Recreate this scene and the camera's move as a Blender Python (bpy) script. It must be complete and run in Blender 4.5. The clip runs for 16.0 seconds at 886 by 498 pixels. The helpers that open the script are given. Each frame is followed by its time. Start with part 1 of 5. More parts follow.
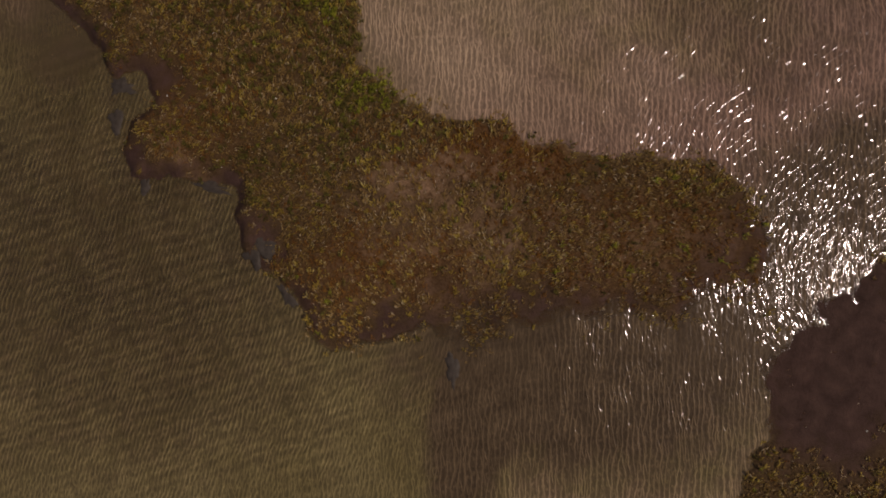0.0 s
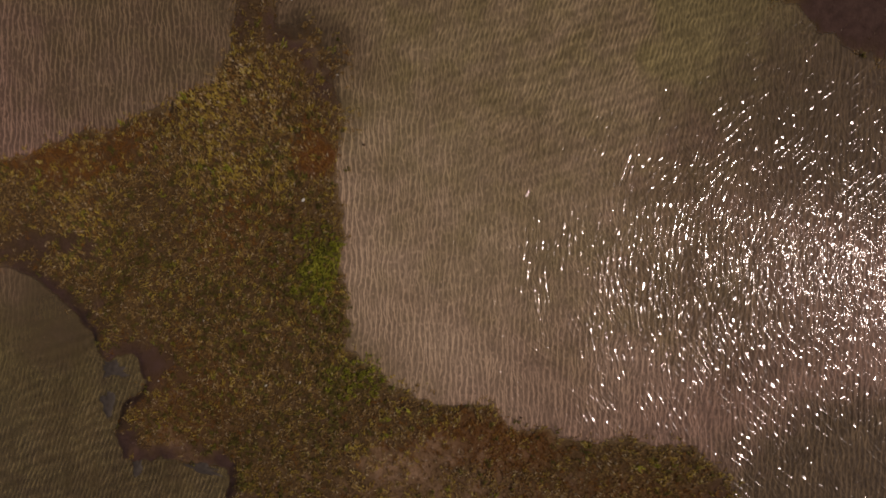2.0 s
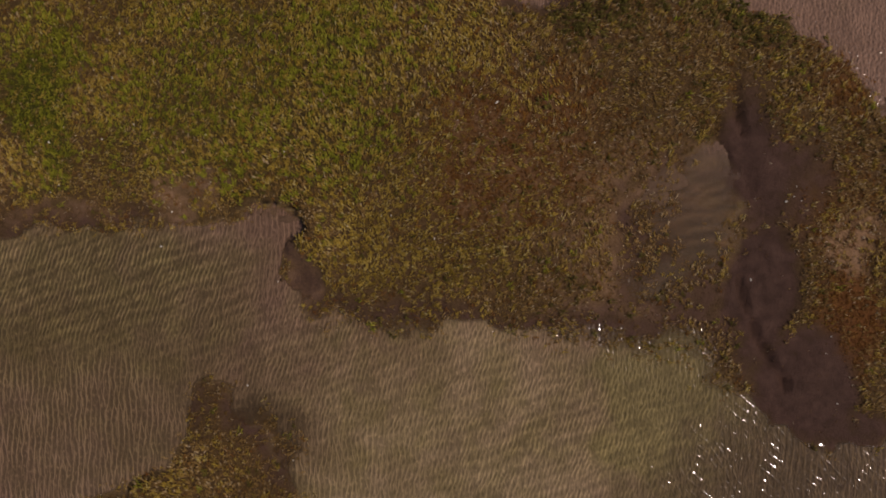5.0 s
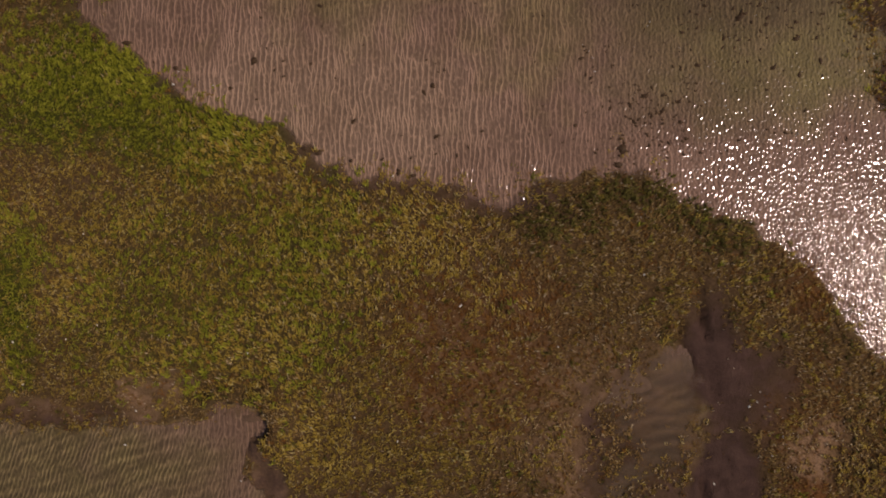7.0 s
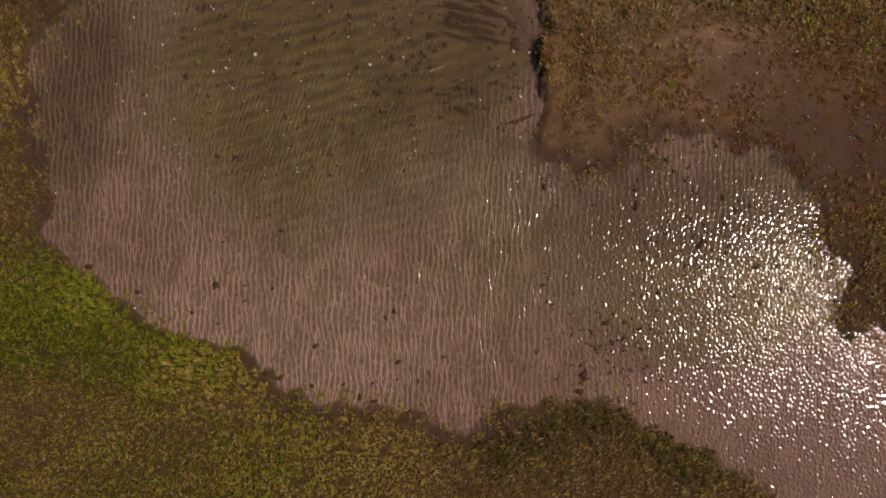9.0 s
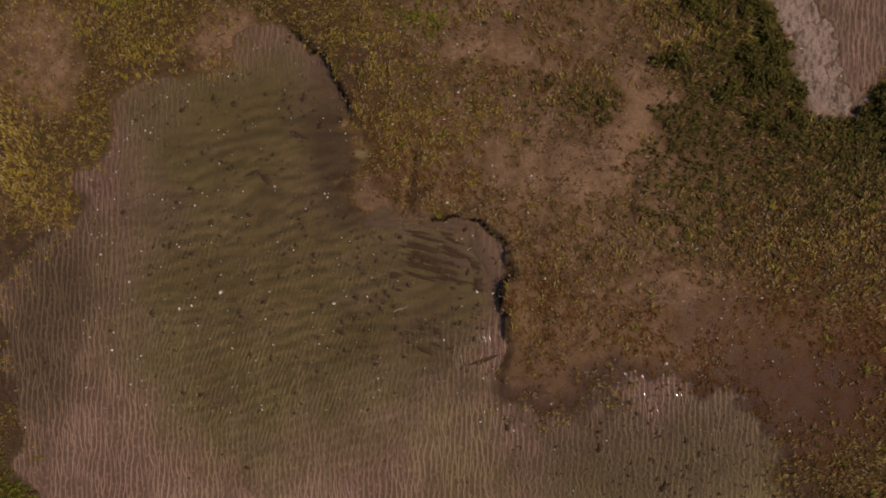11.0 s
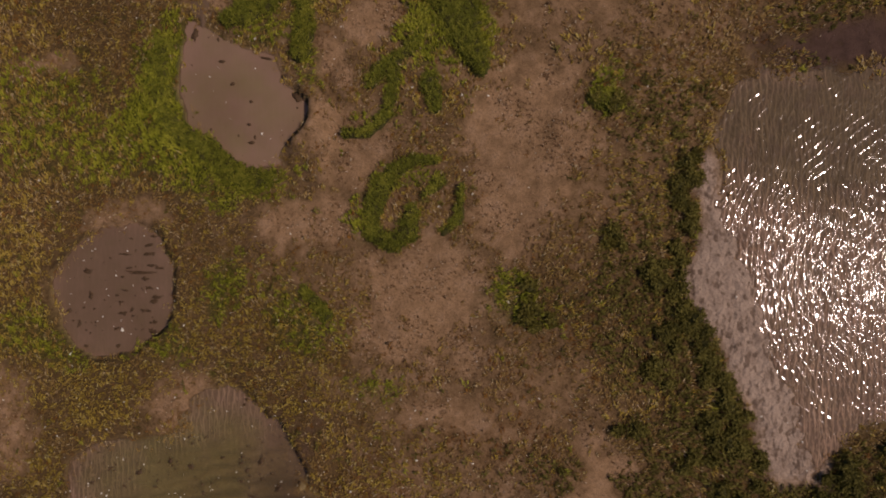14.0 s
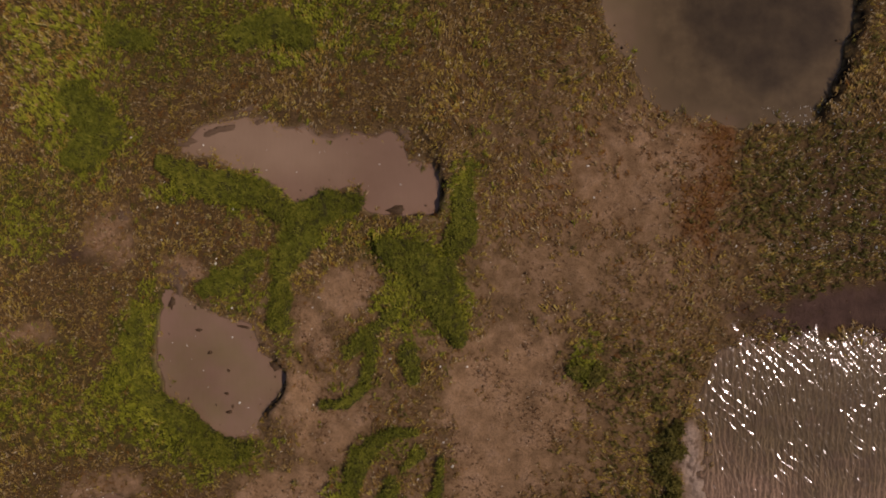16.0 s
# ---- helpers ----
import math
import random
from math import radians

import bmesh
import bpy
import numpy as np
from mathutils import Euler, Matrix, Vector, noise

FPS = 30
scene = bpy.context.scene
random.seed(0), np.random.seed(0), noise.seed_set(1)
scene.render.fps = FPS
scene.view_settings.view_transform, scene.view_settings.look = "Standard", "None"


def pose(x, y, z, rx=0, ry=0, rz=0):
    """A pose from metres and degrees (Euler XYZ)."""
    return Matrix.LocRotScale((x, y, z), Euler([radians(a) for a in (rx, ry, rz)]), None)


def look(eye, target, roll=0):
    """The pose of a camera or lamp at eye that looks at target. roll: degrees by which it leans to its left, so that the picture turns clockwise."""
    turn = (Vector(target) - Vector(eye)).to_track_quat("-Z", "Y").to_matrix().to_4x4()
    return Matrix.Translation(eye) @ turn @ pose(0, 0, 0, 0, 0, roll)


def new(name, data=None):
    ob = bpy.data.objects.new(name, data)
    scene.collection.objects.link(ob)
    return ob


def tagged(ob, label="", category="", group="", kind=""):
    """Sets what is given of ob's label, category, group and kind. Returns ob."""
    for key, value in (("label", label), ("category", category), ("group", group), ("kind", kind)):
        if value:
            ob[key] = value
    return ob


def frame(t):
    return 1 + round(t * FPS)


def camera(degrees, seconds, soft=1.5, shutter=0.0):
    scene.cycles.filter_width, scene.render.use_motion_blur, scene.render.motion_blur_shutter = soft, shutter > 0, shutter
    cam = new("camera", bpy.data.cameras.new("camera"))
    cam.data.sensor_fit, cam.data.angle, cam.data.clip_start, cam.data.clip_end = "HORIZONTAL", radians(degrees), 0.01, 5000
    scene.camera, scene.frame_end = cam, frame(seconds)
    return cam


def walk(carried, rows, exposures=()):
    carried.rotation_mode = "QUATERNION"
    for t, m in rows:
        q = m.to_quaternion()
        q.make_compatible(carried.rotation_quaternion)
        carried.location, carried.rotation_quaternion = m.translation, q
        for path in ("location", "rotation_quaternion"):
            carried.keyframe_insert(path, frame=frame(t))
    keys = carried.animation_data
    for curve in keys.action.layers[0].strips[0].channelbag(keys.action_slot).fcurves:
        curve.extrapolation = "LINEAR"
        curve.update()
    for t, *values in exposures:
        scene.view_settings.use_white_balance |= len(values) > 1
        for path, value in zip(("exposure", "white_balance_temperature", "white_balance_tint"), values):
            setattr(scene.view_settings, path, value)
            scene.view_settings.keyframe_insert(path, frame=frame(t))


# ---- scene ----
# camera: a drone looking straight down, flying north over the marsh
cam = camera(70, 16.0, soft=1.9)
PATH = [
    (0, pose(-0.000, -0.000, 27.814, -0.329, 1.929, 0.236)),
    (0.5, pose(-0.121, 3.206, 27.930, -0.538, 1.782, 0.043)),
    (1, pose(-0.199, 6.459, 28.069, -0.677, 1.369, -0.183)),
    (1.5, pose(-0.118, 9.587, 28.229, -0.635, 1.122, -0.155)),
    (2, pose(0.194, 12.874, 28.263, -0.759, 1.209, 0.041)),
    (2.5, pose(0.362, 16.221, 28.333, -0.994, 1.000, 0.200)),
    (3, pose(0.759, 19.232, 28.333, -0.617, 1.168, 0.246)),
    (3.5, pose(1.115, 22.060, 28.340, -0.176, 1.212, 0.192)),
    (4, pose(1.421, 24.836, 28.347, -0.143, 1.130, 0.126)),
    (4.5, pose(1.717, 27.465, 28.309, -0.295, 1.042, 0.140)),
    (4.7, pose(1.875, 28.469, 28.258, -0.305, 1.049, 0.092)),
    (6.8, pose(3.571, 38.039, 28.167, -0.392, 1.102, 0.220)),
    (7, pose(3.720, 38.945, 28.137, -0.395, 1.089, 0.246)),
    (7.5, pose(4.033, 41.251, 28.089, -0.215, 0.952, 0.256)),
    (8, pose(4.457, 43.573, 28.058, 0.158, 0.983, 0.239)),
    (8.5, pose(4.872, 46.065, 28.077, 0.252, 0.928, 0.237)),
    (9, pose(5.333, 48.715, 28.072, 0.143, 0.979, 0.277)),
    (9.2, pose(5.539, 49.812, 28.053, 0.043, 1.075, 0.284)),
    (11.3, pose(7.530, 61.383, 28.051, -0.693, 1.899, 0.423)),
    (11.5, pose(7.652, 62.467, 28.050, -0.754, 1.912, 0.431)),
    (12, pose(7.954, 65.115, 27.999, -0.689, 1.873, 0.404)),
    (12.5, pose(8.287, 67.758, 27.904, -0.632, 1.909, 0.318)),
    (13, pose(8.580, 70.217, 27.796, -0.283, 1.868, 0.304)),
    (13.5, pose(8.822, 72.748, 27.722, -0.059, 1.796, 0.272)),
    (14, pose(9.079, 75.462, 27.640, -0.010, 1.763, -0.315)),
    (14.5, pose(9.321, 78.191, 27.601, 0.021, 1.706, -0.850)),
    (15, pose(9.660, 80.980, 27.502, 0.036, 1.877, -0.913)),
    (15.5, pose(9.976, 83.845, 27.485, 0.275, 1.987, -0.917)),
    (16, pose(10.195, 86.695, 27.483, 0.935, 1.907, -1.020)),
]

walk(cam, PATH, exposures=[(0, -0.5, 7300, 17), (2, -0.4, 7300, 17), (4.5, -0.27, 7300, 17), (8, -0.08, 7300, 17), (11.5, -0.13, 7300, 17), (14, 0.02, 7300, 17), (16, 0.02, 7300, 17)])

# sky and sun; the sun stands in the east
SUN_HEIGHT, SUN_SIDE = 55.0, 94.0  # elevation; compass bearing from north
world = bpy.data.worlds.new("sky")
scene.world = world
world.use_nodes = True
sky = world.node_tree.nodes.new("ShaderNodeTexSky")
sky.sky_type = "NISHITA"
sky.sun_disc = False
sky.sun_elevation, sky.sun_rotation = radians(SUN_HEIGHT), radians(SUN_SIDE)
world.node_tree.links.new(sky.outputs[0], world.node_tree.nodes["Background"].inputs[0])
world.node_tree.nodes["Background"].inputs[1].default_value = 0.05
sun = new("sun", bpy.data.lights.new("sun", "SUN"))
sun.data.energy, sun.data.angle, sun.data.color = 2.2, radians(0.5), (1.0, 0.9, 0.78)
e, b = radians(SUN_HEIGHT), radians(SUN_SIDE)
sun.matrix_world = look((100 * math.cos(e) * math.sin(b), 100 * math.cos(e) * math.cos(b), 100 * math.sin(e)), (0, 0, 0))

# ---- materials ----


class Nodes:
    """Short-hand for building a node material."""

    def __init__(self, name):
        self.mat = bpy.data.materials.new(name)
        self.mat.use_nodes = True
        self.tree = self.mat.node_tree
        self.tree.nodes.clear()
        self.out = self.tree.nodes.new("ShaderNodeOutputMaterial")

    def add(self, kind, links=None, attribute_name="", operation="", data_type=""):
        n = self.tree.nodes.new("ShaderNode" + kind)
        if attribute_name:
            n.attribute_name = attribute_name
        if operation:
            n.operation = operation
        if data_type:
            n.data_type = data_type
        for key, v in (links or {}).items():
            if isinstance(v, bpy.types.NodeSocket):
                self.tree.links.new(v, n.inputs[key])
            else:
                n.inputs[key].default_value = v
        return n

    def mask(self, name):
        return self.add("Attribute", attribute_name=name).outputs["Fac"]

    def noise(self, scale, detail=4.0, rough=0.6, vector=None):
        links = {"Scale": scale, "Detail": detail, "Roughness": rough}
        if vector:
            links["Vector"] = vector
        return self.add("TexNoise", links).outputs["Fac"]

    def ramp(self, fac, stops):
        n = self.add("ValToRGB", {"Fac": fac})
        els = n.color_ramp.elements
        while len(els) < len(stops):
            els.new(0.5)
        for el, (p, c) in zip(els, stops):
            el.position, el.color = p, (*c, 1)
        return n.outputs[0]

    def fit(self, v, a, b):
        return self.add("MapRange", {"Value": v, "From Min": a, "From Max": b}).outputs[0]

    def calc(self, op, a, b):
        return self.add("Math", {0: a, 1: b}, operation=op).outputs[0]

    def mix(self, fac, a, b):
        n = self.add("Mix", data_type="RGBA")
        for sock, v in ((n.inputs[0], fac), (n.inputs[6], a), (n.inputs[7], b)):
            if isinstance(v, bpy.types.NodeSocket):
                self.tree.links.new(v, sock)
            else:
                sock.default_value = v if isinstance(v, (int, float)) else (*v, 1)
        return n.outputs[2]

    def bump(self, height, strength, distance):
        return self.add("Bump", {"Height": height, "Strength": strength, "Distance": distance}).outputs[0]

    def done(self, shader):
        self.tree.links.new(shader.outputs[0], self.out.inputs[0])
        return self.mat


# heights of the waves in metres
SHORT_WAVES, CHOP_WAVES = 0.0245, 0.029


def ground_material():
    m = Nodes("marsh_soil")
    where = m.add("NewGeometry").outputs["Position"]
    fine, mid, wide = m.noise(9, 6, 0.7, where), m.noise(1.6, 5, 0.6, where), m.noise(0.35, 3, 0.5, where)
    litter = m.ramp(fine, [(0.3, (0.05, 0.028, 0.013)), (0.52, (0.1, 0.06, 0.028)), (0.75, (0.19, 0.122, 0.06))])
    plain = m.ramp(m.calc("ADD", m.calc("MULTIPLY", m.noise(0.11, 6, 0.6, where), 0.6), m.calc("MULTIPLY", mid, 0.4)), [(0.32, (0.07, 0.036, 0.012)), (0.45, (0.12, 0.074, 0.025)), (0.55, (0.13, 0.1, 0.02)), (0.68, (0.075, 0.072, 0.012))])
    litter = m.mix(m.mask("far"), litter, m.mix(m.fit(fine, 0.35, 0.7), plain, litter))
    mud = m.ramp(mid, [(0.25, (0.21, 0.124, 0.07)), (0.5, (0.3, 0.178, 0.102)), (0.75, (0.38, 0.237, 0.15))])
    mud = m.mix(m.fit(fine, 0.5, 0.8), mud, (0.12, 0.072, 0.045))
    mud = m.mix(m.fit(m.noise(21, 3, 0.6, where), 0.52, 0.66), mud, m.mix(0.55, mud, (0.07, 0.036, 0.02)))
    slick = m.ramp(mid, [(0.3, (0.05, 0.026, 0.021)), (0.7, (0.1, 0.055, 0.044))])
    bed = m.ramp(mid, [(0.3, (0.25, 0.176, 0.082)), (0.7, (0.37, 0.27, 0.145))])
    bed = m.mix(m.fit(fine, 0.55, 0.72), bed, (0.1, 0.066, 0.026))
    rust = m.ramp(fine, [(0.3, (0.1, 0.038, 0.014)), (0.7, (0.2, 0.085, 0.03))])
    moss = m.ramp(fine, [(0.3, (0.03, 0.034, 0.006)), (0.7, (0.08, 0.085, 0.014))])
    sand = m.ramp(mid, [(0.3, (0.27, 0.19, 0.153)), (0.7, (0.42, 0.31, 0.255))])
    # shade of small hollows painted into the sand colour as darker patches
    pit_shade = m.noise(4.2, 2, 0.5, m.add("Mapping", {"Vector": where, "Scale": (1.0, 0.6, 1.0)}).outputs[0])
    sand = m.mix(m.fit(pit_shade, 0.54, 0.63), sand, (0.17, 0.115, 0.09))
    sand = m.mix(m.fit(fine, 0.56, 0.7), sand, (0.16, 0.1, 0.075))
    edge = m.calc("MULTIPLY", m.calc("SUBTRACT", mid, 0.5), 1.3)
    c = m.mix(m.mask("rust"), litter, rust)
    c = m.mix(m.mask("moss"), c, moss)
    c = m.mix(m.mask("bed"), c, bed)
    c = m.mix(m.fit(m.calc("ADD", m.calc("ADD", m.mask("bare"), edge), m.calc("MULTIPLY", m.calc("SUBTRACT", fine, 0.5), 0.9)), 0.12, 0.88), c, mud)
    c = m.mix(m.mask("sand"), c, sand)
    c = m.mix(m.fit(m.calc("ADD", m.mask("wet"), m.calc("ADD", edge, m.calc("MULTIPLY", m.calc("SUBTRACT", fine, 0.5), 0.8))), 0.12, 0.95), c, slick)
    c = m.mix(m.mask("weed"), c, (0.085, 0.056, 0.02))
    c = m.mix(m.fit(wide, 0.45, 0.75), c, m.mix(0.2, c, (0.03, 0.02, 0.012)))
    # steep faces turn near black, by slope alone
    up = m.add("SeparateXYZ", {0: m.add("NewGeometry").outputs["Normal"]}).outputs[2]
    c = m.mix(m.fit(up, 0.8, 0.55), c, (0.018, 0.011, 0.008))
    rough = m.calc("SUBTRACT", 0.95, m.calc("MULTIPLY", m.mask("wet"), 0.25))
    relief = m.calc("ADD", fine, m.calc("MULTIPLY", mid, 1.5))
    relief = m.calc("ADD", relief, m.calc("MULTIPLY", m.calc("MULTIPLY", m.mask("sand"), m.noise(3.4, 2, 0.5, where)), 5.0))
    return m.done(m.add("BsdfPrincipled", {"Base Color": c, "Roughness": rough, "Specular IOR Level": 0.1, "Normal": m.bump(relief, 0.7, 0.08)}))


def water_material():
    m = Nodes("silty_water")
    where = m.add("NewGeometry").outputs["Position"]
    wide, mid = m.noise(0.22, 4, 0.55, where), m.noise(1.1, 4, 0.6, where)
    stir, swell, chop, cross = m.mask("stir"), m.mask("swell"), m.mask("chop"), m.mask("cross")

    def less(v, k=1.0):
        return m.calc("SUBTRACT", 1.0, m.calc("MULTIPLY", v, k))

    def times(*v):
        out = v[0]
        for w in v[1:]:
            out = m.calc("MULTIPLY", out, w)
        return out

    def plus(*v):
        out = v[0]
        for w in v[1:]:
            out = m.calc("ADD", out, w)
        return out

    def train(turn, length, sharp, sway, size, shift, detail=4):
        """Ripples of one direction with wavering crests; turn 0 has its crests along y, a positive one leans them east."""
        v = m.add("Mapping", {"Vector": where, "Rotation": (0.0, 0.0, radians(turn)), "Location": (shift, shift * 0.7, 0.0)}).outputs[0]
        x = m.add("SeparateXYZ", {0: v}).outputs[0]
        slow = m.noise(size, detail, 0.58, m.add("Mapping", {"Vector": v, "Scale": (1.0, 0.7, 1.0)}).outputs[0])
        x = plus(x, m.calc("MULTIPLY", m.calc("SUBTRACT", slow, 0.5), sway))
        wave = m.calc("SINE", m.calc("MULTIPLY", x, 2 * math.pi / length), 0.0)
        return m.calc("POWER", m.calc("ADD", m.calc("MULTIPLY", wave, 0.5), 0.5), sharp)

    def groups(size, shift, lo=0.35, hi=0.62):
        """Where a train runs high and where it dies out."""
        v = m.add("Mapping", {"Vector": where, "Scale": (1.0, 0.5, 1.0), "Location": (shift, 3.0, 0.0)}).outputs[0]
        return m.fit(m.noise(size, 2, 0.5, v), lo, hi)

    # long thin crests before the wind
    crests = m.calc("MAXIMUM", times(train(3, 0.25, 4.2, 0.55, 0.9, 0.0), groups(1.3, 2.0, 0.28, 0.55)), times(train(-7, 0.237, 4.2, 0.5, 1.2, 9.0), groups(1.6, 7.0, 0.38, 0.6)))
    # finer ripples aslant, and bars of the bed across them, in colour only
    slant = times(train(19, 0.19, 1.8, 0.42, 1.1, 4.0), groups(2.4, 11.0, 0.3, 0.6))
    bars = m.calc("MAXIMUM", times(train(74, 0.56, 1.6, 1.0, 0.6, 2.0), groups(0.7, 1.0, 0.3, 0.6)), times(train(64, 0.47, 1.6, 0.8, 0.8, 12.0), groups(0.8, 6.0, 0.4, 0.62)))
    # short crests from several sides
    short = None
    for k, (turn, length, lo) in enumerate(((5, 0.285, 0.15), (-10, 0.31, 0.34), (25, 0.32, 0.36), (-28, 0.31, 0.36), (50, 0.37, 0.35), (-48, 0.36, 0.35))):
        one = times(train(turn, length, 1.6, 0.42, 0.8, 3.0 * k, 1), groups(0.8, 5.0 * k, lo))
        short = m.calc("MAXIMUM", short, one) if short else one
    pebbly = m.noise(8.8, 0, 0.5, m.add("Mapping", {"Vector": where, "Scale": (1.0, 0.72, 1.0)}).outputs[0])
    small = m.noise(7.5, 1, 0.4, m.add("Mapping", {"Vector": where, "Scale": (1.0, 0.62, 1.0)}).outputs[0])
    fine = plus(times(crests, 0.0095, less(cross, 0.65)), times(slant, cross, 0.009))
    lively = times(stir, less(swell, 0.8), less(chop, 0.95))
    height = plus(times(fine, lively), times(short, swell, stir, SHORT_WAVES), times(pebbly, chop, CHOP_WAVES), times(small, stir, less(chop, 0.7), less(swell, 0.75), 0.013))

    pink = m.ramp(wide, [(0.3, (0.19, 0.112, 0.077)), (0.7, (0.265, 0.162, 0.118))])
    olive = m.ramp(wide, [(0.3, (0.152, 0.114, 0.046)), (0.7, (0.22, 0.17, 0.076))])
    dark = m.ramp(mid, [(0.3, (0.08, 0.052, 0.027)), (0.7, (0.13, 0.087, 0.048))])
    pink = m.mix(m.mask("pale"), pink, m.ramp(wide, [(0.3, (0.31, 0.213, 0.135)), (0.7, (0.41, 0.293, 0.198))]))
    c = m.mix(m.fit(plus(m.mask("olive"), m.calc("MULTIPLY", m.calc("SUBTRACT", m.noise(0.6, 4, 0.6, where), 0.5), 1.1)), 0.1, 0.9), pink, olive)
    c = m.mix(m.fit(plus(m.mask("peaty"), m.calc("MULTIPLY", m.calc("SUBTRACT", mid, 0.5), 0.8)), 0.1, 0.9), c, dark)
    c = m.mix(m.fit(m.mask("peaty"), 1.2, 1.3), c, m.ramp(mid, [(0.3, (0.04, 0.026, 0.014)), (0.7, (0.075, 0.05, 0.027))]))
    # ripple shading painted into the colour: bed bars lighter, the gaps between them darker
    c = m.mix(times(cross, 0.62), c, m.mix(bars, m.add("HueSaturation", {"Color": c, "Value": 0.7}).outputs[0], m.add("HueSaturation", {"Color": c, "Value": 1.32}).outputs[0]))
    # crests lightened and troughs darkened in colour, in place of refracted light
    crest_light = m.calc("MAXIMUM", m.calc("MAXIMUM", times(crests, less(cross, 0.65)), times(slant, cross)), times(m.fit(small, 0.52, 0.78), 0.8))
    c = m.mix(times(stir, less(chop, 0.5)), c, m.mix(crest_light, m.add("HueSaturation", {"Color": c, "Value": 0.74}).outputs[0], m.add("HueSaturation", {"Color": c, "Value": 1.8}).outputs[0]))
    normal = m.add("Bump", {"Height": height, "Strength": 1.0, "Distance": 1.0}).outputs[0]
    sunk = m.add("Bump", {"Height": height, "Strength": 1.0, "Distance": m.calc("SUBTRACT", 3.0, m.calc("MULTIPLY", swell, 2.1))}).outputs[0]
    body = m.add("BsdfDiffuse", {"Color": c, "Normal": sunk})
    clear = m.add("BsdfTransparent", {"Color": (0.9, 0.85, 0.72, 1)})
    depth = m.add("MixShader", {0: m.calc("MULTIPLY", m.fit(m.mask("depth"), 0.0, 0.035), less(m.mask("clear"), 0.5)), 1: clear.outputs[0], 2: body.outputs[0]})
    gloss = m.add("BsdfGlossy", {"Color": (0.95, 0.9, 1.0, 1), "Roughness": 0.088, "Normal": normal})
    fresnel = m.add("Fresnel", {"IOR": 1.44, "Normal": normal}).outputs[0]
    return m.done(m.add("MixShader", {0: fresnel, 1: depth.outputs[0], 2: gloss.outputs[0]}))


def leaf_material(name, shades, rough=0.7, stray=None):
    """shades: three colours; each blade takes its own, with broad patches over them."""
    m = Nodes(name)
    where = m.add("NewGeometry")
    own = where.outputs["Random Per Island"]
    wide = m.noise(0.7, 4, 0.6, where.outputs["Position"])
    tuft = m.noise(3.1, 3, 0.6, where.outputs["Position"])
    t = m.calc("ADD", m.calc("MULTIPLY", own, 0.34), m.calc("MULTIPLY", m.fit(wide, 0.3, 0.7), 0.24))
    t = m.calc("ADD", t, m.calc("ADD", m.calc("MULTIPLY", m.fit(tuft, 0.32, 0.68), 0.2), m.calc("MULTIPLY", m.mask("tuft"), 0.24)))
    c = m.ramp(t, [(0.1, shades[0]), (0.5, shades[1]), (0.9, shades[2])])
    if stray:
        c = m.mix(m.fit(own, 0.88, 0.9), c, stray)
    front = m.add("BsdfPrincipled", {"Base Color": c, "Roughness": rough, "Specular IOR Level": 0.25})
    back = m.add("BsdfTranslucent", {"Color": c})
    return m.done(m.add("MixShader", {0: 0.15, 1: front.outputs[0], 2: back.outputs[0]}))


def matter(name, low, high, scale, rough=0.8, bump=0.4):
    m = Nodes(name)
    n = m.noise(scale, 5, 0.65, m.add("NewGeometry").outputs["Position"])
    c = m.ramp(n, [(0.3, low), (0.7, high)])
    return m.done(m.add("BsdfPrincipled", {"Base Color": c, "Roughness": rough, "Specular IOR Level": 0.15, "Normal": m.bump(n, bump, 0.02)}))


SOIL = ground_material()
WATER = water_material()
BLADES = {
    "brown": leaf_material("brown_stubble", [(0.105, 0.056, 0.017), (0.27, 0.16, 0.048), (0.48, 0.32, 0.125)], stray=(0.52, 0.4, 0.25)),
    "yellow": leaf_material("yellow_sedge", [(0.16, 0.102, 0.015), (0.38, 0.26, 0.04), (0.64, 0.47, 0.12)], stray=(0.55, 0.45, 0.2)),
    "green": leaf_material("green_grass", [(0.08, 0.088, 0.008), (0.235, 0.24, 0.018), (0.48, 0.44, 0.06)]),
    "tussock": leaf_material("tussock_grass", [(0.043, 0.05, 0.006), (0.135, 0.14, 0.013), (0.31, 0.285, 0.04)]),
    "shrub": leaf_material("dark_shrub", [(0.046, 0.04, 0.008), (0.12, 0.1, 0.017), (0.26, 0.215, 0.05)]),
    "rust": leaf_material("rust_glasswort", [(0.1, 0.035, 0.01), (0.21, 0.085, 0.018), (0.33, 0.165, 0.03)]),
}
BLADES["sprig"] = leaf_material("dark_sprig", [(0.05, 0.023, 0.01), (0.115, 0.057, 0.025), (0.24, 0.145, 0.08)], stray=(0.5, 0.4, 0.3))
SHELL = matter("bleached_shell", (0.6, 0.56, 0.5), (0.85, 0.82, 0.78), 30, 0.6)
WEED = matter("wet_weed", (0.04, 0.023, 0.013), (0.1, 0.058, 0.032), 12, 0.6)
WOOD = matter("grey_driftwood", (0.3, 0.25, 0.19), (0.55, 0.48, 0.4), 14, 0.8)
SILT = matter("pale_silt", (0.105, 0.064, 0.042), (0.16, 0.1, 0.067), 7, 0.75, 0.5)
GREY_MUD = matter("blue_grey_mud", (0.045, 0.035, 0.029), (0.09, 0.072, 0.06), 5, 0.55, 0.6)

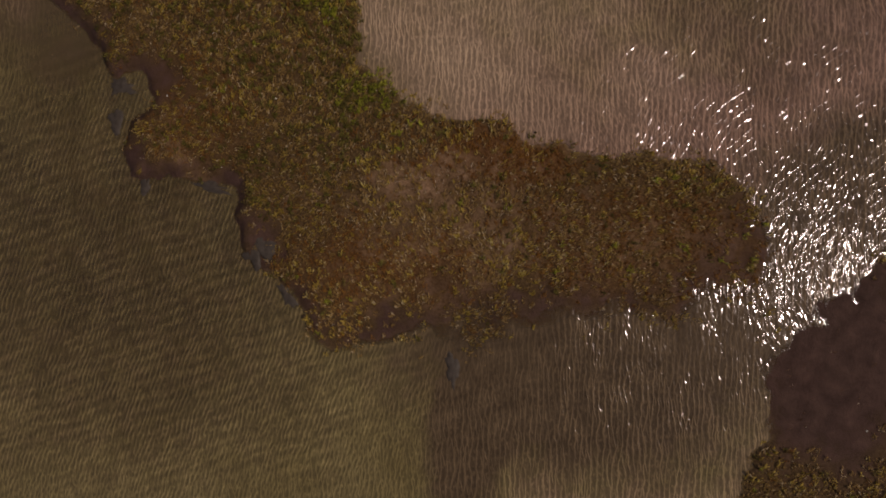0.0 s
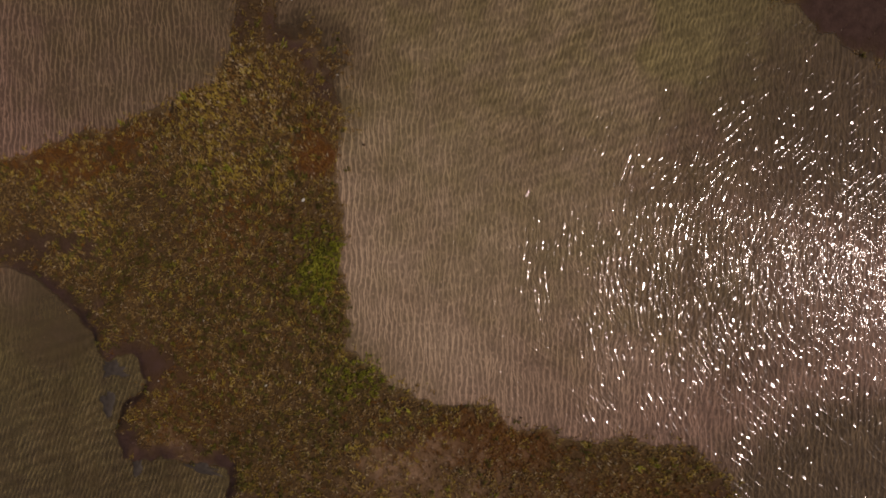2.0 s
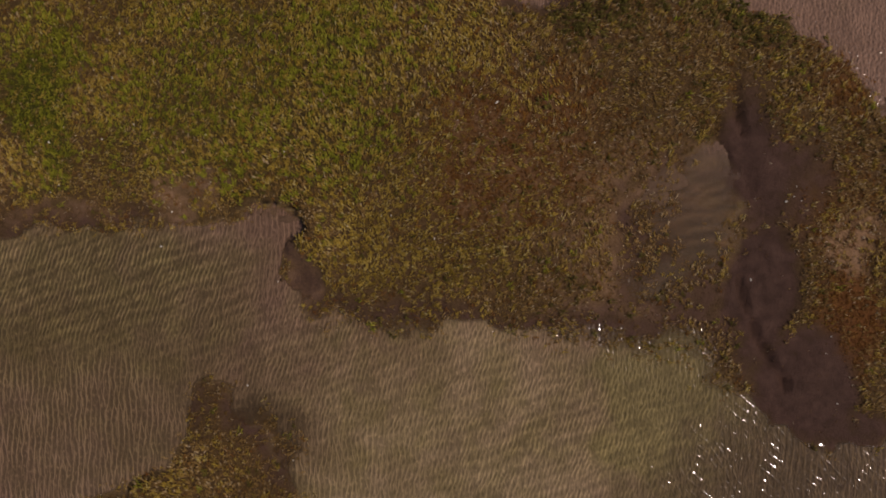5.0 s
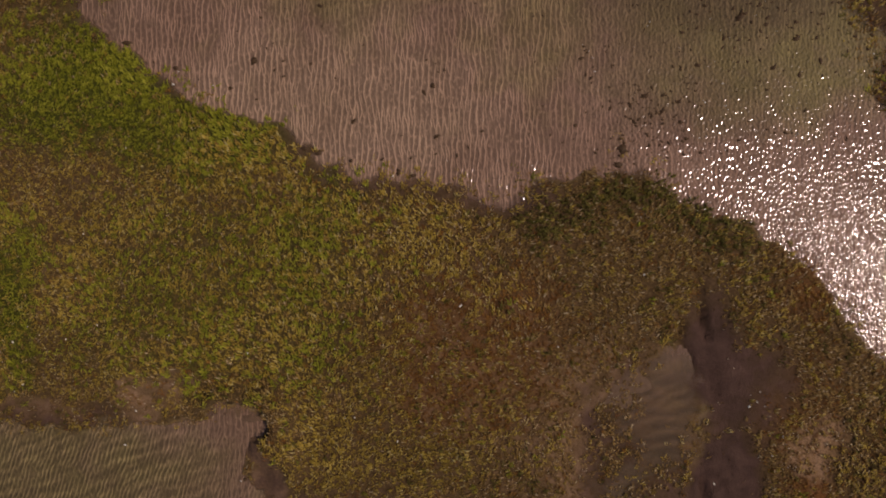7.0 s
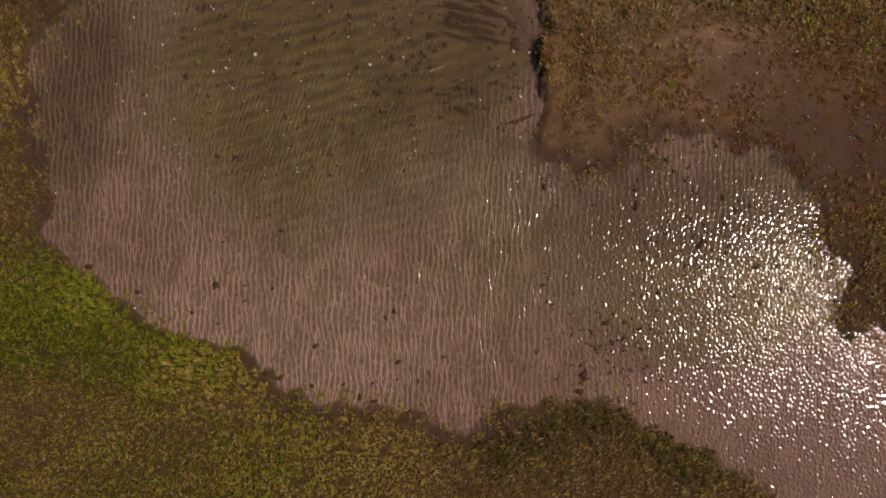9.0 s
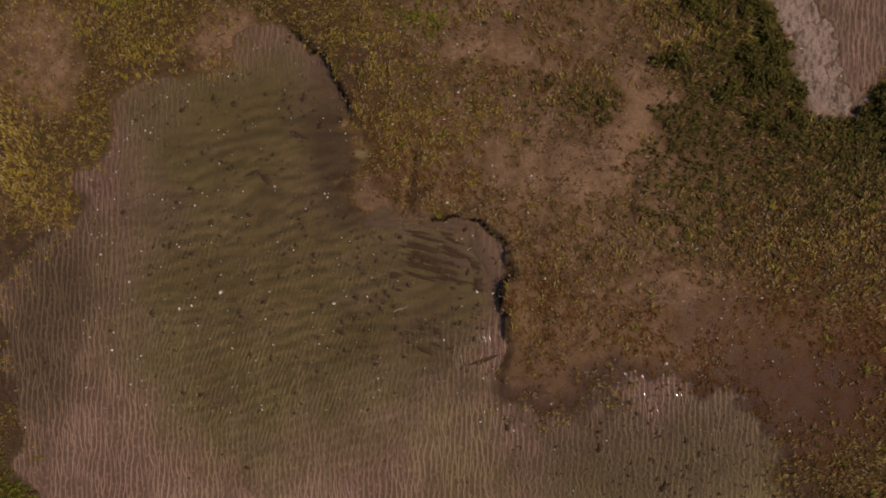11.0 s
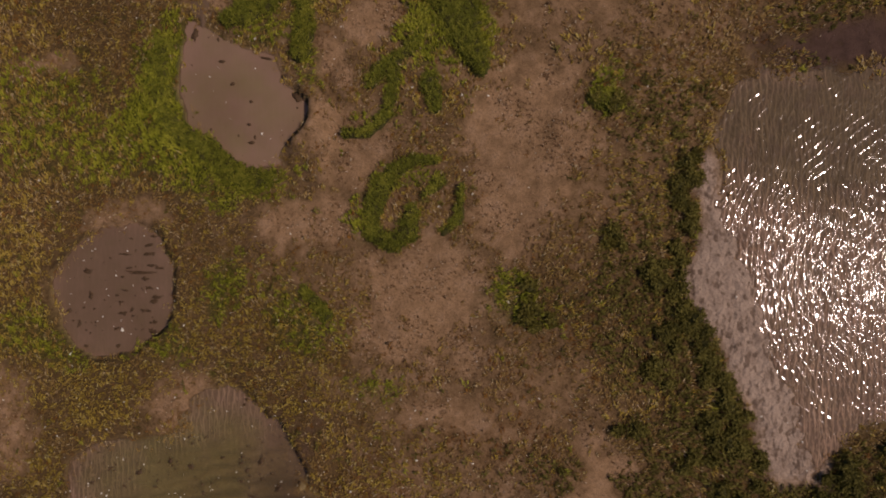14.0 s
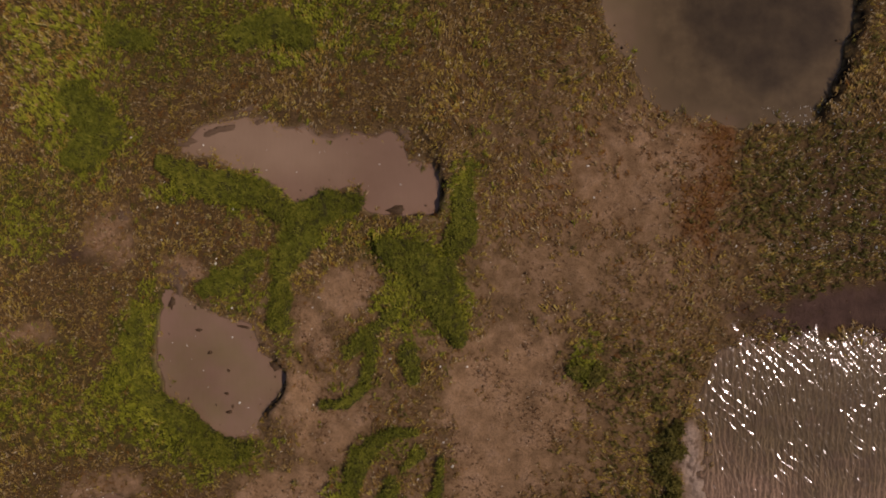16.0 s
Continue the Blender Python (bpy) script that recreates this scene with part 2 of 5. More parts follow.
# ---- plan: shores and patches, metres (patches: x, y, half width, half depth, weight) ----
LAGOON = [(-27.8, 11.8), (-20.9, 11.7), (-19.4, 11.5), (-17.6, 10.2), (-16.2, 8.7), (-15.7, 7.7), (-14.4, 7.5), (-14.0, 6.2), (-14.8, 5.4), (-14.7, 3.2), (-12.5, 3.0), (-10.4, 2.3), (-10.0, 0.9), (-9.3, -0.8), (-8.1, -1.6), (-6.6, -3.3), (-5.6, -4.3), (-3.1, -3.3), (-1.5, -3.5), (-1.1, -5.0), (-1.5, -8.1), (-2.1, -12.4), (-1.6, -18.7), (-28.0, -19.3)]
SHALLOWS = [(-2.1, -4.0), (0.7, -3.3), (4.4, -2.5), (6.9, -2.3), (10.0, -2.1), (12.1, -1.0), (12.6, 1.3), (15.4, 1.0), (19.0, -0.4), (16.1, -2.2), (13.9, -3.9), (13.6, -5.9), (12.9, -7.9), (11.5, -12.1), (10.6, -18.4), (-3.1, -18.7), (-2.3, -11.1)]
CHANNEL = [(-27.0, 16.7), (-20.2, 16.8), (-17.6, 17.1), (-15.0, 18.0), (-12.5, 19.0), (-11.2, 19.5), (-9.9, 21.7), (-8.9, 23.6), (-7.6, 22.3), (-6.2, 21.0), (-5.1, 19.8), (-4.8, 18.5), (-5.3, 15.7), (-5.1, 14.2), (-4.8, 11.7), (-4.7, 9.1), (-5.0, 8.1), (-3.1, 6.5), (-0.6, 5.6), (1.9, 5.2), (3.4, 4.1), (6.8, 4.0), (10.5, 3.7), (12.0, 2.0), (12.6, 0.0), (14.9, -0.7), (18.2, -0.9), (24.9, -1.4), (27.7, 21.2), (20.8, 21.1), (19.1, 20.9), (16.4, 22.1), (14.4, 24.1), (12.9, 25.9), (9.9, 26.4), (6.6, 26.3), (1.6, 26.6), (-3.6, 27.0), (-4.7, 27.4), (-5.4, 28.2), (-5.7, 29.4), (-5.6, 30.3), (-4.9, 30.6), (-4.4, 30.9), (-4.9, 31.3), (-6.0, 31.6), (-6.9, 31.8), (-7.6, 31.3), (-8.6, 31.1), (-13.7, 30.9), (-18.9, 30.6), (-25.6, 30.6)]
HOLLOW = [(10.1, 29.3), (10.4, 31.5), (11.6, 33.3), (13.4, 34.3), (14.0, 33.6), (15.0, 32.3), (14.7, 30.3), (13.9, 28.3), (11.9, 27.5), (10.2, 27.8)]
BAY = [(-13.6, 61.4), (-13.8, 58.4), (-13.9, 54.8), (-13.7, 52.3), (-13.0, 49.2), (-12.9, 48.9), (-11.3, 47.7), (-9.8, 46.7), (-7.7, 45.4), (-5.2, 44.4), (-3.2, 43.4), (-1.6, 41.8), (-0.1, 41.3), (2.4, 41.7), (4.2, 40.7), (6.2, 40.7), (7.9, 41.1), (9.9, 42.1), (12.4, 41.9), (14.0, 40.7), (16.7, 40.0), (19.0, 37.8), (20.7, 36.3), (22.2, 34.3), (23.9, 32.8), (30.0, 30.4), (31.2, 43.4), (25.5, 44.6), (23.2, 45.3), (22.4, 46.6), (22.1, 48.9), (21.5, 51.0), (19.2, 52.8), (16.6, 54.2), (14.0, 54.1), (11.7, 53.2), (10.1, 53.2), (9.0, 53.6), (8.8, 54.1), (9.3, 55.1), (9.1, 56.6), (9.3, 58.3), (8.9, 59.6), (8.1, 60.5), (6.0, 60.7), (4.7, 61.0), (3.2, 61.4), (2.7, 62.0), (3.0, 64.1), (2.2, 65.8), (0.9, 67.6), (-0.6, 69.1), (-2.4, 69.3), (-5.0, 67.8), (-8.3, 66.2), (-9.3, 63.7), (-11.0, 60.2), (-13.0, 59.4)]
POND_1 = [(-7.6, 76.2), (-8.8, 74.9), (-9.2, 73.3), (-8.4, 71.6), (-6.8, 70.7), (-5.0, 71.2), (-3.8, 72.6), (-3.6, 74.7), (-4.3, 76.2), (-5.8, 76.6)]
POND_2 = [(-2.7, 85.6), (-1.9, 85.2), (-0.7, 84.7), (0.8, 84.0), (1.6, 82.7), (2.3, 81.9), (2.1, 81.1), (1.3, 79.9), (1.0, 79.0), (-1.0, 78.9), (-2.2, 80.2), (-3.2, 81.3), (-3.5, 83.3), (-3.2, 84.7)]
POND_3 = [(-2.3, 91.9), (-1.0, 92.9), (0.5, 93.4), (2.5, 92.6), (4.5, 92.1), (7.0, 92.5), (7.9, 91.2), (9.1, 90.9), (9.1, 89.0), (7.9, 88.6), (6.9, 88.6), (5.8, 88.8), (5.4, 89.8), (4.2, 89.7), (3.0, 89.0), (1.9, 90.0), (-0.1, 91.0), (-1.8, 91.4)]
POND_4 = [(16.4, 98.8), (16.6, 96.6), (17.4, 95.1), (18.1, 93.4), (19.0, 92.6), (21.0, 92.4), (22.6, 92.1), (25.0, 92.2), (26.0, 93.4), (26.8, 95.6), (27.2, 97.5), (26.4, 99.7), (22.1, 101.3), (17.8, 100.8)]
SEA = [(30.5, 82.4), (28.1, 82.7), (26.0, 83.1), (24.1, 83.7), (22.4, 84.0), (21.3, 84.1), (20.8, 83.1), (20.5, 81.7), (19.9, 79.9), (20.1, 78.8), (20.3, 76.5), (21.3, 74.1), (22.2, 71.3), (23.0, 68.9), (23.7, 66.5), (24.1, 65.3), (24.9, 66.4), (27.0, 67.6), (31.0, 66.6), (38.0, 66.0), (41.5, 74.0), (38.5, 80.0), (34.0, 82.0)]
BEACH = [(19.6, 79.5), (19.0, 78.0), (19.3, 76.2), (18.5, 73.8), (19.7, 71.8), (20.5, 69.9), (21.5, 67.9), (22.3, 65.6), (23.9, 65.1), (24.8, 65.6), (24.1, 68.4), (23.2, 71.4), (22.1, 74.1), (20.9, 76.7), (20.0, 78.7)]
BARE_SOUTH = [(-3.1, -2.5, 3.0, 0.8, 0.25), (8.1, -0.5, 3.8, 1.5, 0.25), (-1.6, 3.0, 2.0, 0.8, 0.7), (-12.5, 3.5, 1.5, 0.6, 0.4), (-4.9, 28.7, 0.6, 1.4, 1.3), (11.1, 28.9, 1.5, 2.2, 0.3), (19.8, 29.9, 0.8, 1.1, 0.8), (-16.3, 31.5, 3.0, 0.6, 0.4), (-9.9, 32.3, 1.5, 0.7, 0.7), (0.0, 41.8, 1.5, 0.5, 1), (13.6, 52.0, 3.2, 1.2, 0.5), (10.4, 54.0, 1.0, 2.2, 0.3)]
BARE_MID = [(12.1, 52.1, 3.0, 1.8, 0.5), (17.0, 57.7, 2.2, 1.5, 0.8), (3.5, 61.5, 1.0, 1.0, 1), (12.0, 62.6, 2.8, 1.8, 0.9), (10.8, 63.3, 3.0, 1.8, 0.7), (13.3, 63.4, 3.5, 1.5, 0.6), (14.7, 64.4, 1.8, 1.2, 0.9), (10.3, 65.8, 1.5, 1.0, 0.5), (15.6, 66.1, 1.1, 1.0, 1.2), (15.0, 67.3, 1.1, 1.0, 0.9), (-11.9, 67.8, 1.5, 2.0, 0.8), (8.3, 68.2, 2.5, 1.2, 0.8), (12.8, 69.3, 2.2, 1.5, 0.55), (-3.0, 69.6, 1.5, 1.0, 0.8), (8.7, 71.3, 1.5, 1.0, 0.8), (7.3, 73.2, 3.0, 2.1, 1.2), (10.8, 75.9, 1.2, 1.2, 0.8), (2.3, 76.7, 2.0, 1.5, 1.2), (-5.8, 76.9, 1.5, 0.8, 0.8), (4.3, 79.7, 1.8, 1.5, 1), (12.0, 79.9, 3.0, 2.0, 0.9)]
BARE_NORTH = [(-10.4, 56.8, 1.5, 3.0, 0.5), (-3.2, 68.3, 1.8, 1.1, 1), (3.2, 76.7, 1.8, 1.5, 1.1), (10.9, 77.9, 1.5, 3.0, 1), (11.6, 78.4, 2.0, 1.5, 0.9), (3.3, 80.2, 1.5, 1.5, 1), (11.7, 81.8, 2.2, 2.2, 1), (8.8, 83.3, 1.0, 0.8, 0.7), (-9.6, 83.4, 1.0, 0.6, 0.8), (6.3, 83.8, 1.5, 0.6, 0.3), (3.3, 83.9, 0.6, 1.5, 1), (16.6, 85.4, 1.5, 1.0, 0.5), (5.4, 85.8, 1.2, 1.0, 1.1), (-2.4, 85.9, 1.0, 0.5, 1), (14.2, 86.1, 3.0, 1.8, 0.7), (-4.9, 88.0, 1.0, 1.0, 0.8), (17.9, 90.2, 2.2, 2.8, 0.85)]
WET = [(27.5, 84.2, 4.5, 1.3, 1.1), (16.1, -4.9, 3.5, 4.0, 1.3), (-0.6, -3.3, 1.5, 1.5, 0.6), (11.0, -1.0, 1.2, 1.5, 0.5), (-9.4, -0.1, 0.8, 1.5, 0.9), (-14.0, 6.7, 1.2, 1.1, 0.8), (-18.6, 12.1, 2.2, 0.6, 0.5), (19.1, 21.4, 2.2, 1.0, 0.9), (17.6, 23.6, 2.0, 2.2, 1.2), (12.4, 27.6, 1.5, 2.2, 0.7), (15.6, 27.6, 1.4, 3.2, 1.3), (-4.9, 28.7, 0.6, 1.2, 0.8), (10.9, 29.0, 1.0, 1.5, 0.8), (17.1, 32.4, 1.5, 2.2, 0.6), (15.3, 33.8, 1.4, 2.8, 1.1), (14.4, 34.4, 0.9, 1.8, 1), (16.1, 51.3, 2.2, 1.2, 0.4), (21.8, 53.8, 3.6, 2.6, 0.62), (19.3, 56.3, 3.0, 1.2, 0.4), (1.8, 63.8, 0.9, 3.8, 0.42), (26.4, 83.8, 3.0, 0.9, 1.1), (22.4, 84.3, 1.5, 0.3, 0.7), (-6.8, 87.6, 0.8, 0.4, 0.6), (26.5, 89.0, 2.2, 3.0, 0.3)]
GREEN_SOUTH = [(-4.3, 7.0, 1.0, 0.8, 0.5), (-6.1, 11.6, 0.4, 1.5, 1.1), (-16.3, 36.4, 1.2, 3.2, 1.2), (-7.0, 36.7, 6.5, 4.2, 0.42), (-2.5, 37.0, 1.0, 1.0, 0.7), (-2.7, 40.3, 1.5, 2.0, 0.7), (-2.1, 40.4, 1.2, 1.5, 0.6), (-7.7, 43.9, 3.2, 1.8, 1.1), (-10.4, 44.0, 3.8, 1.2, 0.8), (-12.9, 45.6, 3.2, 2.2, 1.3), (-12.9, 46.1, 4.2, 2.5, 1.4), (5.4, 69.8, 1.2, 0.8, 0.8), (-10.9, 71.4, 3.8, 1.0, 0.6)]
GREEN_MID = [(-4.0, 71.1, 1.0, 0.8, 0.6), (2.3, 72.7, 0.9, 1.1, 0.9), (11.5, 73.0, 1.2, 0.9, 1.2), (-1.2, 73.9, 1.2, 1.2, 0.9), (5.3, 76.9, 0.6, 1.2, 1.5), (7.3, 79.0, 1.2, 0.3, 0.7), (-4.3, 79.9, 3.0, 1.2, 0.75), (-9.7, 82.0, 2.5, 1.5, 0.5), (-6.8, 92.3, 1.8, 2.0, 0.75), (-6.5, 96.5, 3.0, 2.0, 0.6), (3.1, 96.8, 1.8, 1.2, 1.1), (-1.9, 96.9, 3.8, 1.5, 0.6), (5.9, 96.9, 3.0, 1.5, 0.5)]
GREEN_NORTH = [(-0.7, 78.4, 1.5, 0.6, 0.9), (-2.7, 79.8, 1.8, 1.0, 1.2), (5.0, 80.8, 0.8, 0.5, 1.2), (-9.4, 81.1, 1.5, 1.5, 0.7), (15.2, 81.9, 0.8, 0.6, 1.2), (-4.1, 82.0, 1.0, 1.2, 1.4), (5.7, 82.6, 0.6, 0.8, 0.8), (2.1, 83.7, 0.6, 1.0, 0.8), (-4.5, 84.0, 0.9, 1.2, 1.4), (0.4, 85.4, 1.8, 0.6, 0.9), (8.4, 85.5, 1.5, 2.2, 1.9), (7.6, 87.9, 1.5, 0.8, 1.3), (3.0, 88.5, 1.5, 0.9, 1.4), (-9.2, 89.1, 2.0, 1.5, 0.7), (4.8, 89.3, 0.9, 0.5, 1.8), (0.7, 89.8, 2.0, 0.7, 1.6), (10.0, 89.9, 0.7, 1.4, 1.2), (-2.1, 90.1, 1.1, 0.7, 1.8), (-6.4, 92.6, 1.8, 1.8, 0.7)]
SHRUB = [(-5.3, 8.6, 1.5, 1.5, 0.6), (-10.5, 8.5, 7.0, 6.5, 0.22), (8.6, 39.7, 1.5, 1.0, 0.9), (14.8, 40.0, 1.5, 0.8, 1.2), (11.5, 41.1, 2.2, 0.7, 1.4), (16.9, 62.1, 2.2, 2.0, 1.1), (23.7, 62.7, 2.2, 1.5, 1.2), (18.9, 63.7, 3.8, 2.0, 1.3), (25.4, 63.8, 2.8, 2.5, 1.6), (11.9, 66.1, 1.8, 0.6, 0.9), (20.1, 67.1, 2.0, 1.8, 1.5), (19.8, 67.6, 1.5, 2.2, 1.5), (17.4, 71.3, 2.0, 1.8, 1.1), (15.9, 74.5, 1.8, 1.5, 1.1), (17.4, 77.8, 1.5, 4.0, 0.4), (16.9, 78.1, 1.5, 4.5, 0.85), (17.0, 81.2, 1.5, 1.0, 0.3), (18.0, 81.6, 2.0, 1.5, 0.8), (24.3, 87.6, 2.8, 2.0, 0.8), (26.0, 88.2, 2.8, 3.2, 1.3)]
YELLOW = [(-9.1, 15.7, 2.2, 1.5, 0.25), (-11.3, 17.9, 1.8, 1.2, 0.4), (0.3, 29.4, 3.8, 1.5, 0.9), (-14.2, 34.1, 3.8, 1.8, 0.8), (-2.2, 34.7, 7.0, 3.0, 0.6), (-6.5, 38.5, 8.2, 4.5, 1.4), (-10.4, 41.8, 5.0, 2.0, 0.8), (-11.4, 63.7, 1.8, 2.8, 1.1), (-10.4, 64.5, 1.5, 2.0, 1), (5.7, 65.6, 2.8, 2.0, 0.8), (-8.3, 68.3, 2.8, 1.2, 1), (-8.1, 69.1, 3.8, 1.5, 0.7), (3.8, 69.2, 3.0, 1.5, 0.9), (-0.5, 71.9, 3.2, 1.8, 0.6), (-10.9, 73.1, 1.5, 3.8, 0.8), (16.5, 78.3, 1.5, 2.5, 0.6), (18.7, 81.7, 1.8, 2.2, 0.6), (-0.2, 83.2, 1.0, 1.0, 0.4), (10.8, 86.7, 0.9, 0.5, 0.9), (10.6, 89.2, 1.0, 1.5, 0.5)]
RUST = [(20.5, 54.5, 6.0, 3.0, 1.0), (-3.6, -1.0, 3.8, 1.5, 0.5), (8.1, 0.0, 5.0, 2.2, 0.4), (1.9, 3.5, 2.8, 0.9, 0.8), (-12.2, 5.7, 2.8, 2.0, 0.3), (-9.4, 13.1, 2.0, 1.5, 0.25), (-17.6, 16.7, 3.2, 0.7, 0.7), (-6.3, 16.7, 0.6, 1.1, 1.3), (-14.5, 17.7, 1.5, 0.5, 0.6), (19.8, 26.9, 1.2, 2.0, 1.3), (18.6, 32.1, 1.5, 2.0, 0.4), (4.6, 34.0, 3.5, 3.0, 0.65), (19.5, 36.8, 1.5, 1.2, 0.7), (11.8, 55.5, 2.5, 2.2, 0.5), (19.8, 55.8, 3.5, 2.0, 0.9), (5.4, 64.0, 2.5, 2.0, 0.35), (9.6, 67.8, 2.5, 1.5, 0.3), (20.4, 89.8, 0.9, 2.1, 4.0), (17.2, 90.0, 2.5, 2.0, 0.3)]
THIN = [(-0.6, 1.0, 5.0, 2.5, 0.4), (10.4, 29.6, 3.8, 5.0, 0.5), (5.4, 33.4, 3.8, 3.8, 0.25), (15.8, 54.7, 7.5, 5.0, 0.55), (14.0, 54.8, 6.2, 3.8, 0.5), (4.5, 61.5, 3.0, 2.0, 0.5), (12.0, 61.6, 6.5, 5.0, 0.55), (9.6, 64.5, 5.0, 3.8, 0.5), (9.6, 69.2, 6.2, 3.0, 0.5), (5.8, 76.9, 6.5, 4.0, 0.5), (14.1, 78.8, 5.0, 3.8, 0.5), (3.3, 81.9, 5.0, 5.0, 0.45), (15.4, 87.3, 6.5, 6.5, 0.55)]
MATS = [  # spines of the thick grass mats: x, y, half width
    [(-2.8, 91.1, 0.44), (-1.7, 90.4, 0.74), (-0.2, 90.1, 0.79), (1.3, 89.7, 0.69), (2.3, 88.9, 0.49)],
    [(5.4, 89.3, 0.54), (4.6, 89.2, 0.79), (3.4, 88.6, 0.86), (2.9, 87.5, 0.99), (2.3, 86.3, 0.64), (2.1, 84.1, 0.49)],
    [(1.0, 86.6, 0.69), (-0.2, 85.9, 0.62), (-1.0, 85.6, 0.44)],
    [(10.5, 90.8, 0.35), (10.1, 89.4, 0.64), (10.2, 88.1, 0.74), (9.7, 87.2, 0.62)],
    [(7.0, 87.2, 0.54), (8.1, 86.8, 1.04), (8.9, 85.7, 1.23), (9.6, 84.2, 0.89), (9.9, 83.3, 0.44)],
    [(7.6, 85.7, 0.43), (7.2, 84.5, 0.38), (6.2, 83.6, 0.33), (5.2, 82.7, 0.33)],
    [(6.2, 83.1, 0.3), (6.0, 82.1, 0.28), (5.9, 81.3, 0.22), (5.0, 80.6, 0.24), (4.1, 80.5, 0.17)],
    [(-4.1, 84.5, 0.86), (-4.3, 83.2, 0.86), (-4.3, 82.0, 0.86), (-3.5, 80.7, 0.74), (-2.5, 80.0, 0.86), (-1.5, 79.1, 0.86), (-0.3, 78.5, 0.74), (0.7, 78.5, 0.49)],
    [(7.1, 79.3, 0.22), (6.4, 79.0, 0.4), (5.6, 78.2, 0.57), (5.2, 77.3, 0.51), (5.1, 76.3, 0.51), (5.9, 75.6, 0.48), (6.7, 76.1, 0.52), (6.9, 77.1, 0.36)],
    [(7.1, 79.3, 0.27), (8.0, 79.3, 0.22)],
    [(8.2, 78.4, 0.34), (7.5, 77.8, 0.16)],
    [(9.1, 78.3, 0.14), (8.9, 76.7, 0.2), (8.3, 76.2, 0.16)],
    [(14.9, 81.9, 0.49), (15.6, 81.6, 0.49)],
    [(3.4, 96.4, 0.86), (1.9, 97.1, 0.74), (0.7, 96.5, 0.62)],
    [(-6.7, 94.0, 0.89), (-5.3, 92.6, 0.99), (-6.5, 91.5, 0.84)],
    [(-4.9, 96.7, 0.69), (-3.5, 96.5, 0.44)],
    [(7.7, 82.7, 0.37), (8.0, 81.6, 0.35)],
    [(3.1, 72.6, 0.3), (2.2, 73.7, 0.25)],
]
STRANDS = [(5.4, 59.5, 1.12, 0.10, -8), (5.8, 59.0, 1.25, 0.12, -12), (6.3, 58.5, 1.25, 0.12, -14), (7.0, 59.3, 0.80, 0.12, -18), (6.8, 58.1, 1.00, 0.10, -8), (8.0, 57.9, 0.35, 0.30, 0), (7.8, 58.8, 0.55, 0.20, -30), (5.7, 54.9, 0.55, 0.12, -20), (6.2, 55.8, 0.35, 0.12, -30), (4.3, 58.3, 0.35, 0.15, 0), (-1.6, 62.6, 0.40, 0.15, -40), (-2.1, 62.8, 0.35, 0.12, 20), (-3.0, 65.9, 0.15, 0.15, 0), (-8.0, 61.0, 0.20, 0.12, 0), (-0.1, 64.5, 0.50, 0.12, -15), (8.2, 54.5, 0.75, 0.15, 20), (-5.2, 74.5, 0.88, 0.10, -4)]
ROWS = [(-4.6, 76.1, 0.18, 0.09, -12), (-5.6, 76.0, 0.11, 0.05, -14), (-4.8, 75.7, 0.26, 0.1, 8), (-4.8, 75.3, 0.34, 0.13, 4), (-5.9, 75.3, 0.33, 0.05, -4), (-4.7, 74.8, 0.22, 0.09, 0), (-5.7, 74.7, 0.17, 0.08, 1), (-4.4, 74.7, 0.3, 0.1, -4), (-5.0, 74.2, 0.18, 0.13, -8), (-6.0, 74.3, 0.11, 0.08, 11), (-4.8, 73.8, 0.26, 0.09, -12), (-5.9, 73.7, 0.22, 0.05, -14), (-4.5, 73.4, 0.34, 0.1, 8), (-4.6, 73.2, 0.22, 0.13, 4), (-6.1, 73.2, 0.17, 0.05, -4), (-5.0, 72.8, 0.3, 0.09, 0), (-6.0, 72.7, 0.28, 0.08, 1), (-4.6, 72.3, 0.18, 0.1, -4), (-4.7, 71.9, 0.26, 0.13, -8), (-6.3, 72.0, 0.22, 0.08, 11)]
LUMPS = [(-5.3, 47.1, 0.17, 0.20, 0), (-8.8, 46.8, 0.15, 0.12, 0), (2.7, 46.0, 0.15, 0.12, 0), (-12.4, 48.2, 0.62, 0.15, 0), (-2.4, 43.0, 0.25, 0.12, 0), (-11.0, 47.9, 0.25, 0.15, 0), (-3.0, 43.2, 0.20, 0.10, 0), (11.1, 43.2, 0.30, 0.23, 0), (10.9, 42.5, 0.25, 0.15, 0), (1.8, 42.0, 0.20, 0.10, 0), (-2.7, 85.0, 0.17, 0.35, -20), (-1.5, 83.8, 0.23, 0.07, 0), (-1.0, 82.8, 0.12, 0.10, 0), (-0.2, 82.0, 0.10, 0.07, 0), (-0.3, 81.0, 0.12, 0.07, 0), (-0.2, 80.2, 0.17, 0.10, 0), (0.5, 83.9, 0.35, 0.07, -10), (1.3, 83.1, 0.20, 0.12, 0), (-1.2, 91.1, 0.45, 0.12, 0), (7.3, 88.9, 0.40, 0.23, 0), (3.8, 89.5, 0.30, 0.12, 0), (1.8, 82.2, 0.20, 0.35, 30)]
CRACKS_NORTH = [[(-0.2, 68.9), (0.5, 68.1), (1.4, 67.1), (2.1, 65.6)], [(5.0, 63.6), (5.0, 62.4), (4.7, 61.3), (5.5, 60.7), (7.1, 60.7), (8.0, 60.5)], [(14.6, 62.9), (14.5, 60.7)], [(-3.0, 85.5), (-2.6, 84.7)], [(13.6, 35.9), (13.8, 34.4), (14.0, 33.3)], [(6.0, 87.7), (6.3, 86.8)], [(3.1, 83.0), (3.5, 82.0)]]
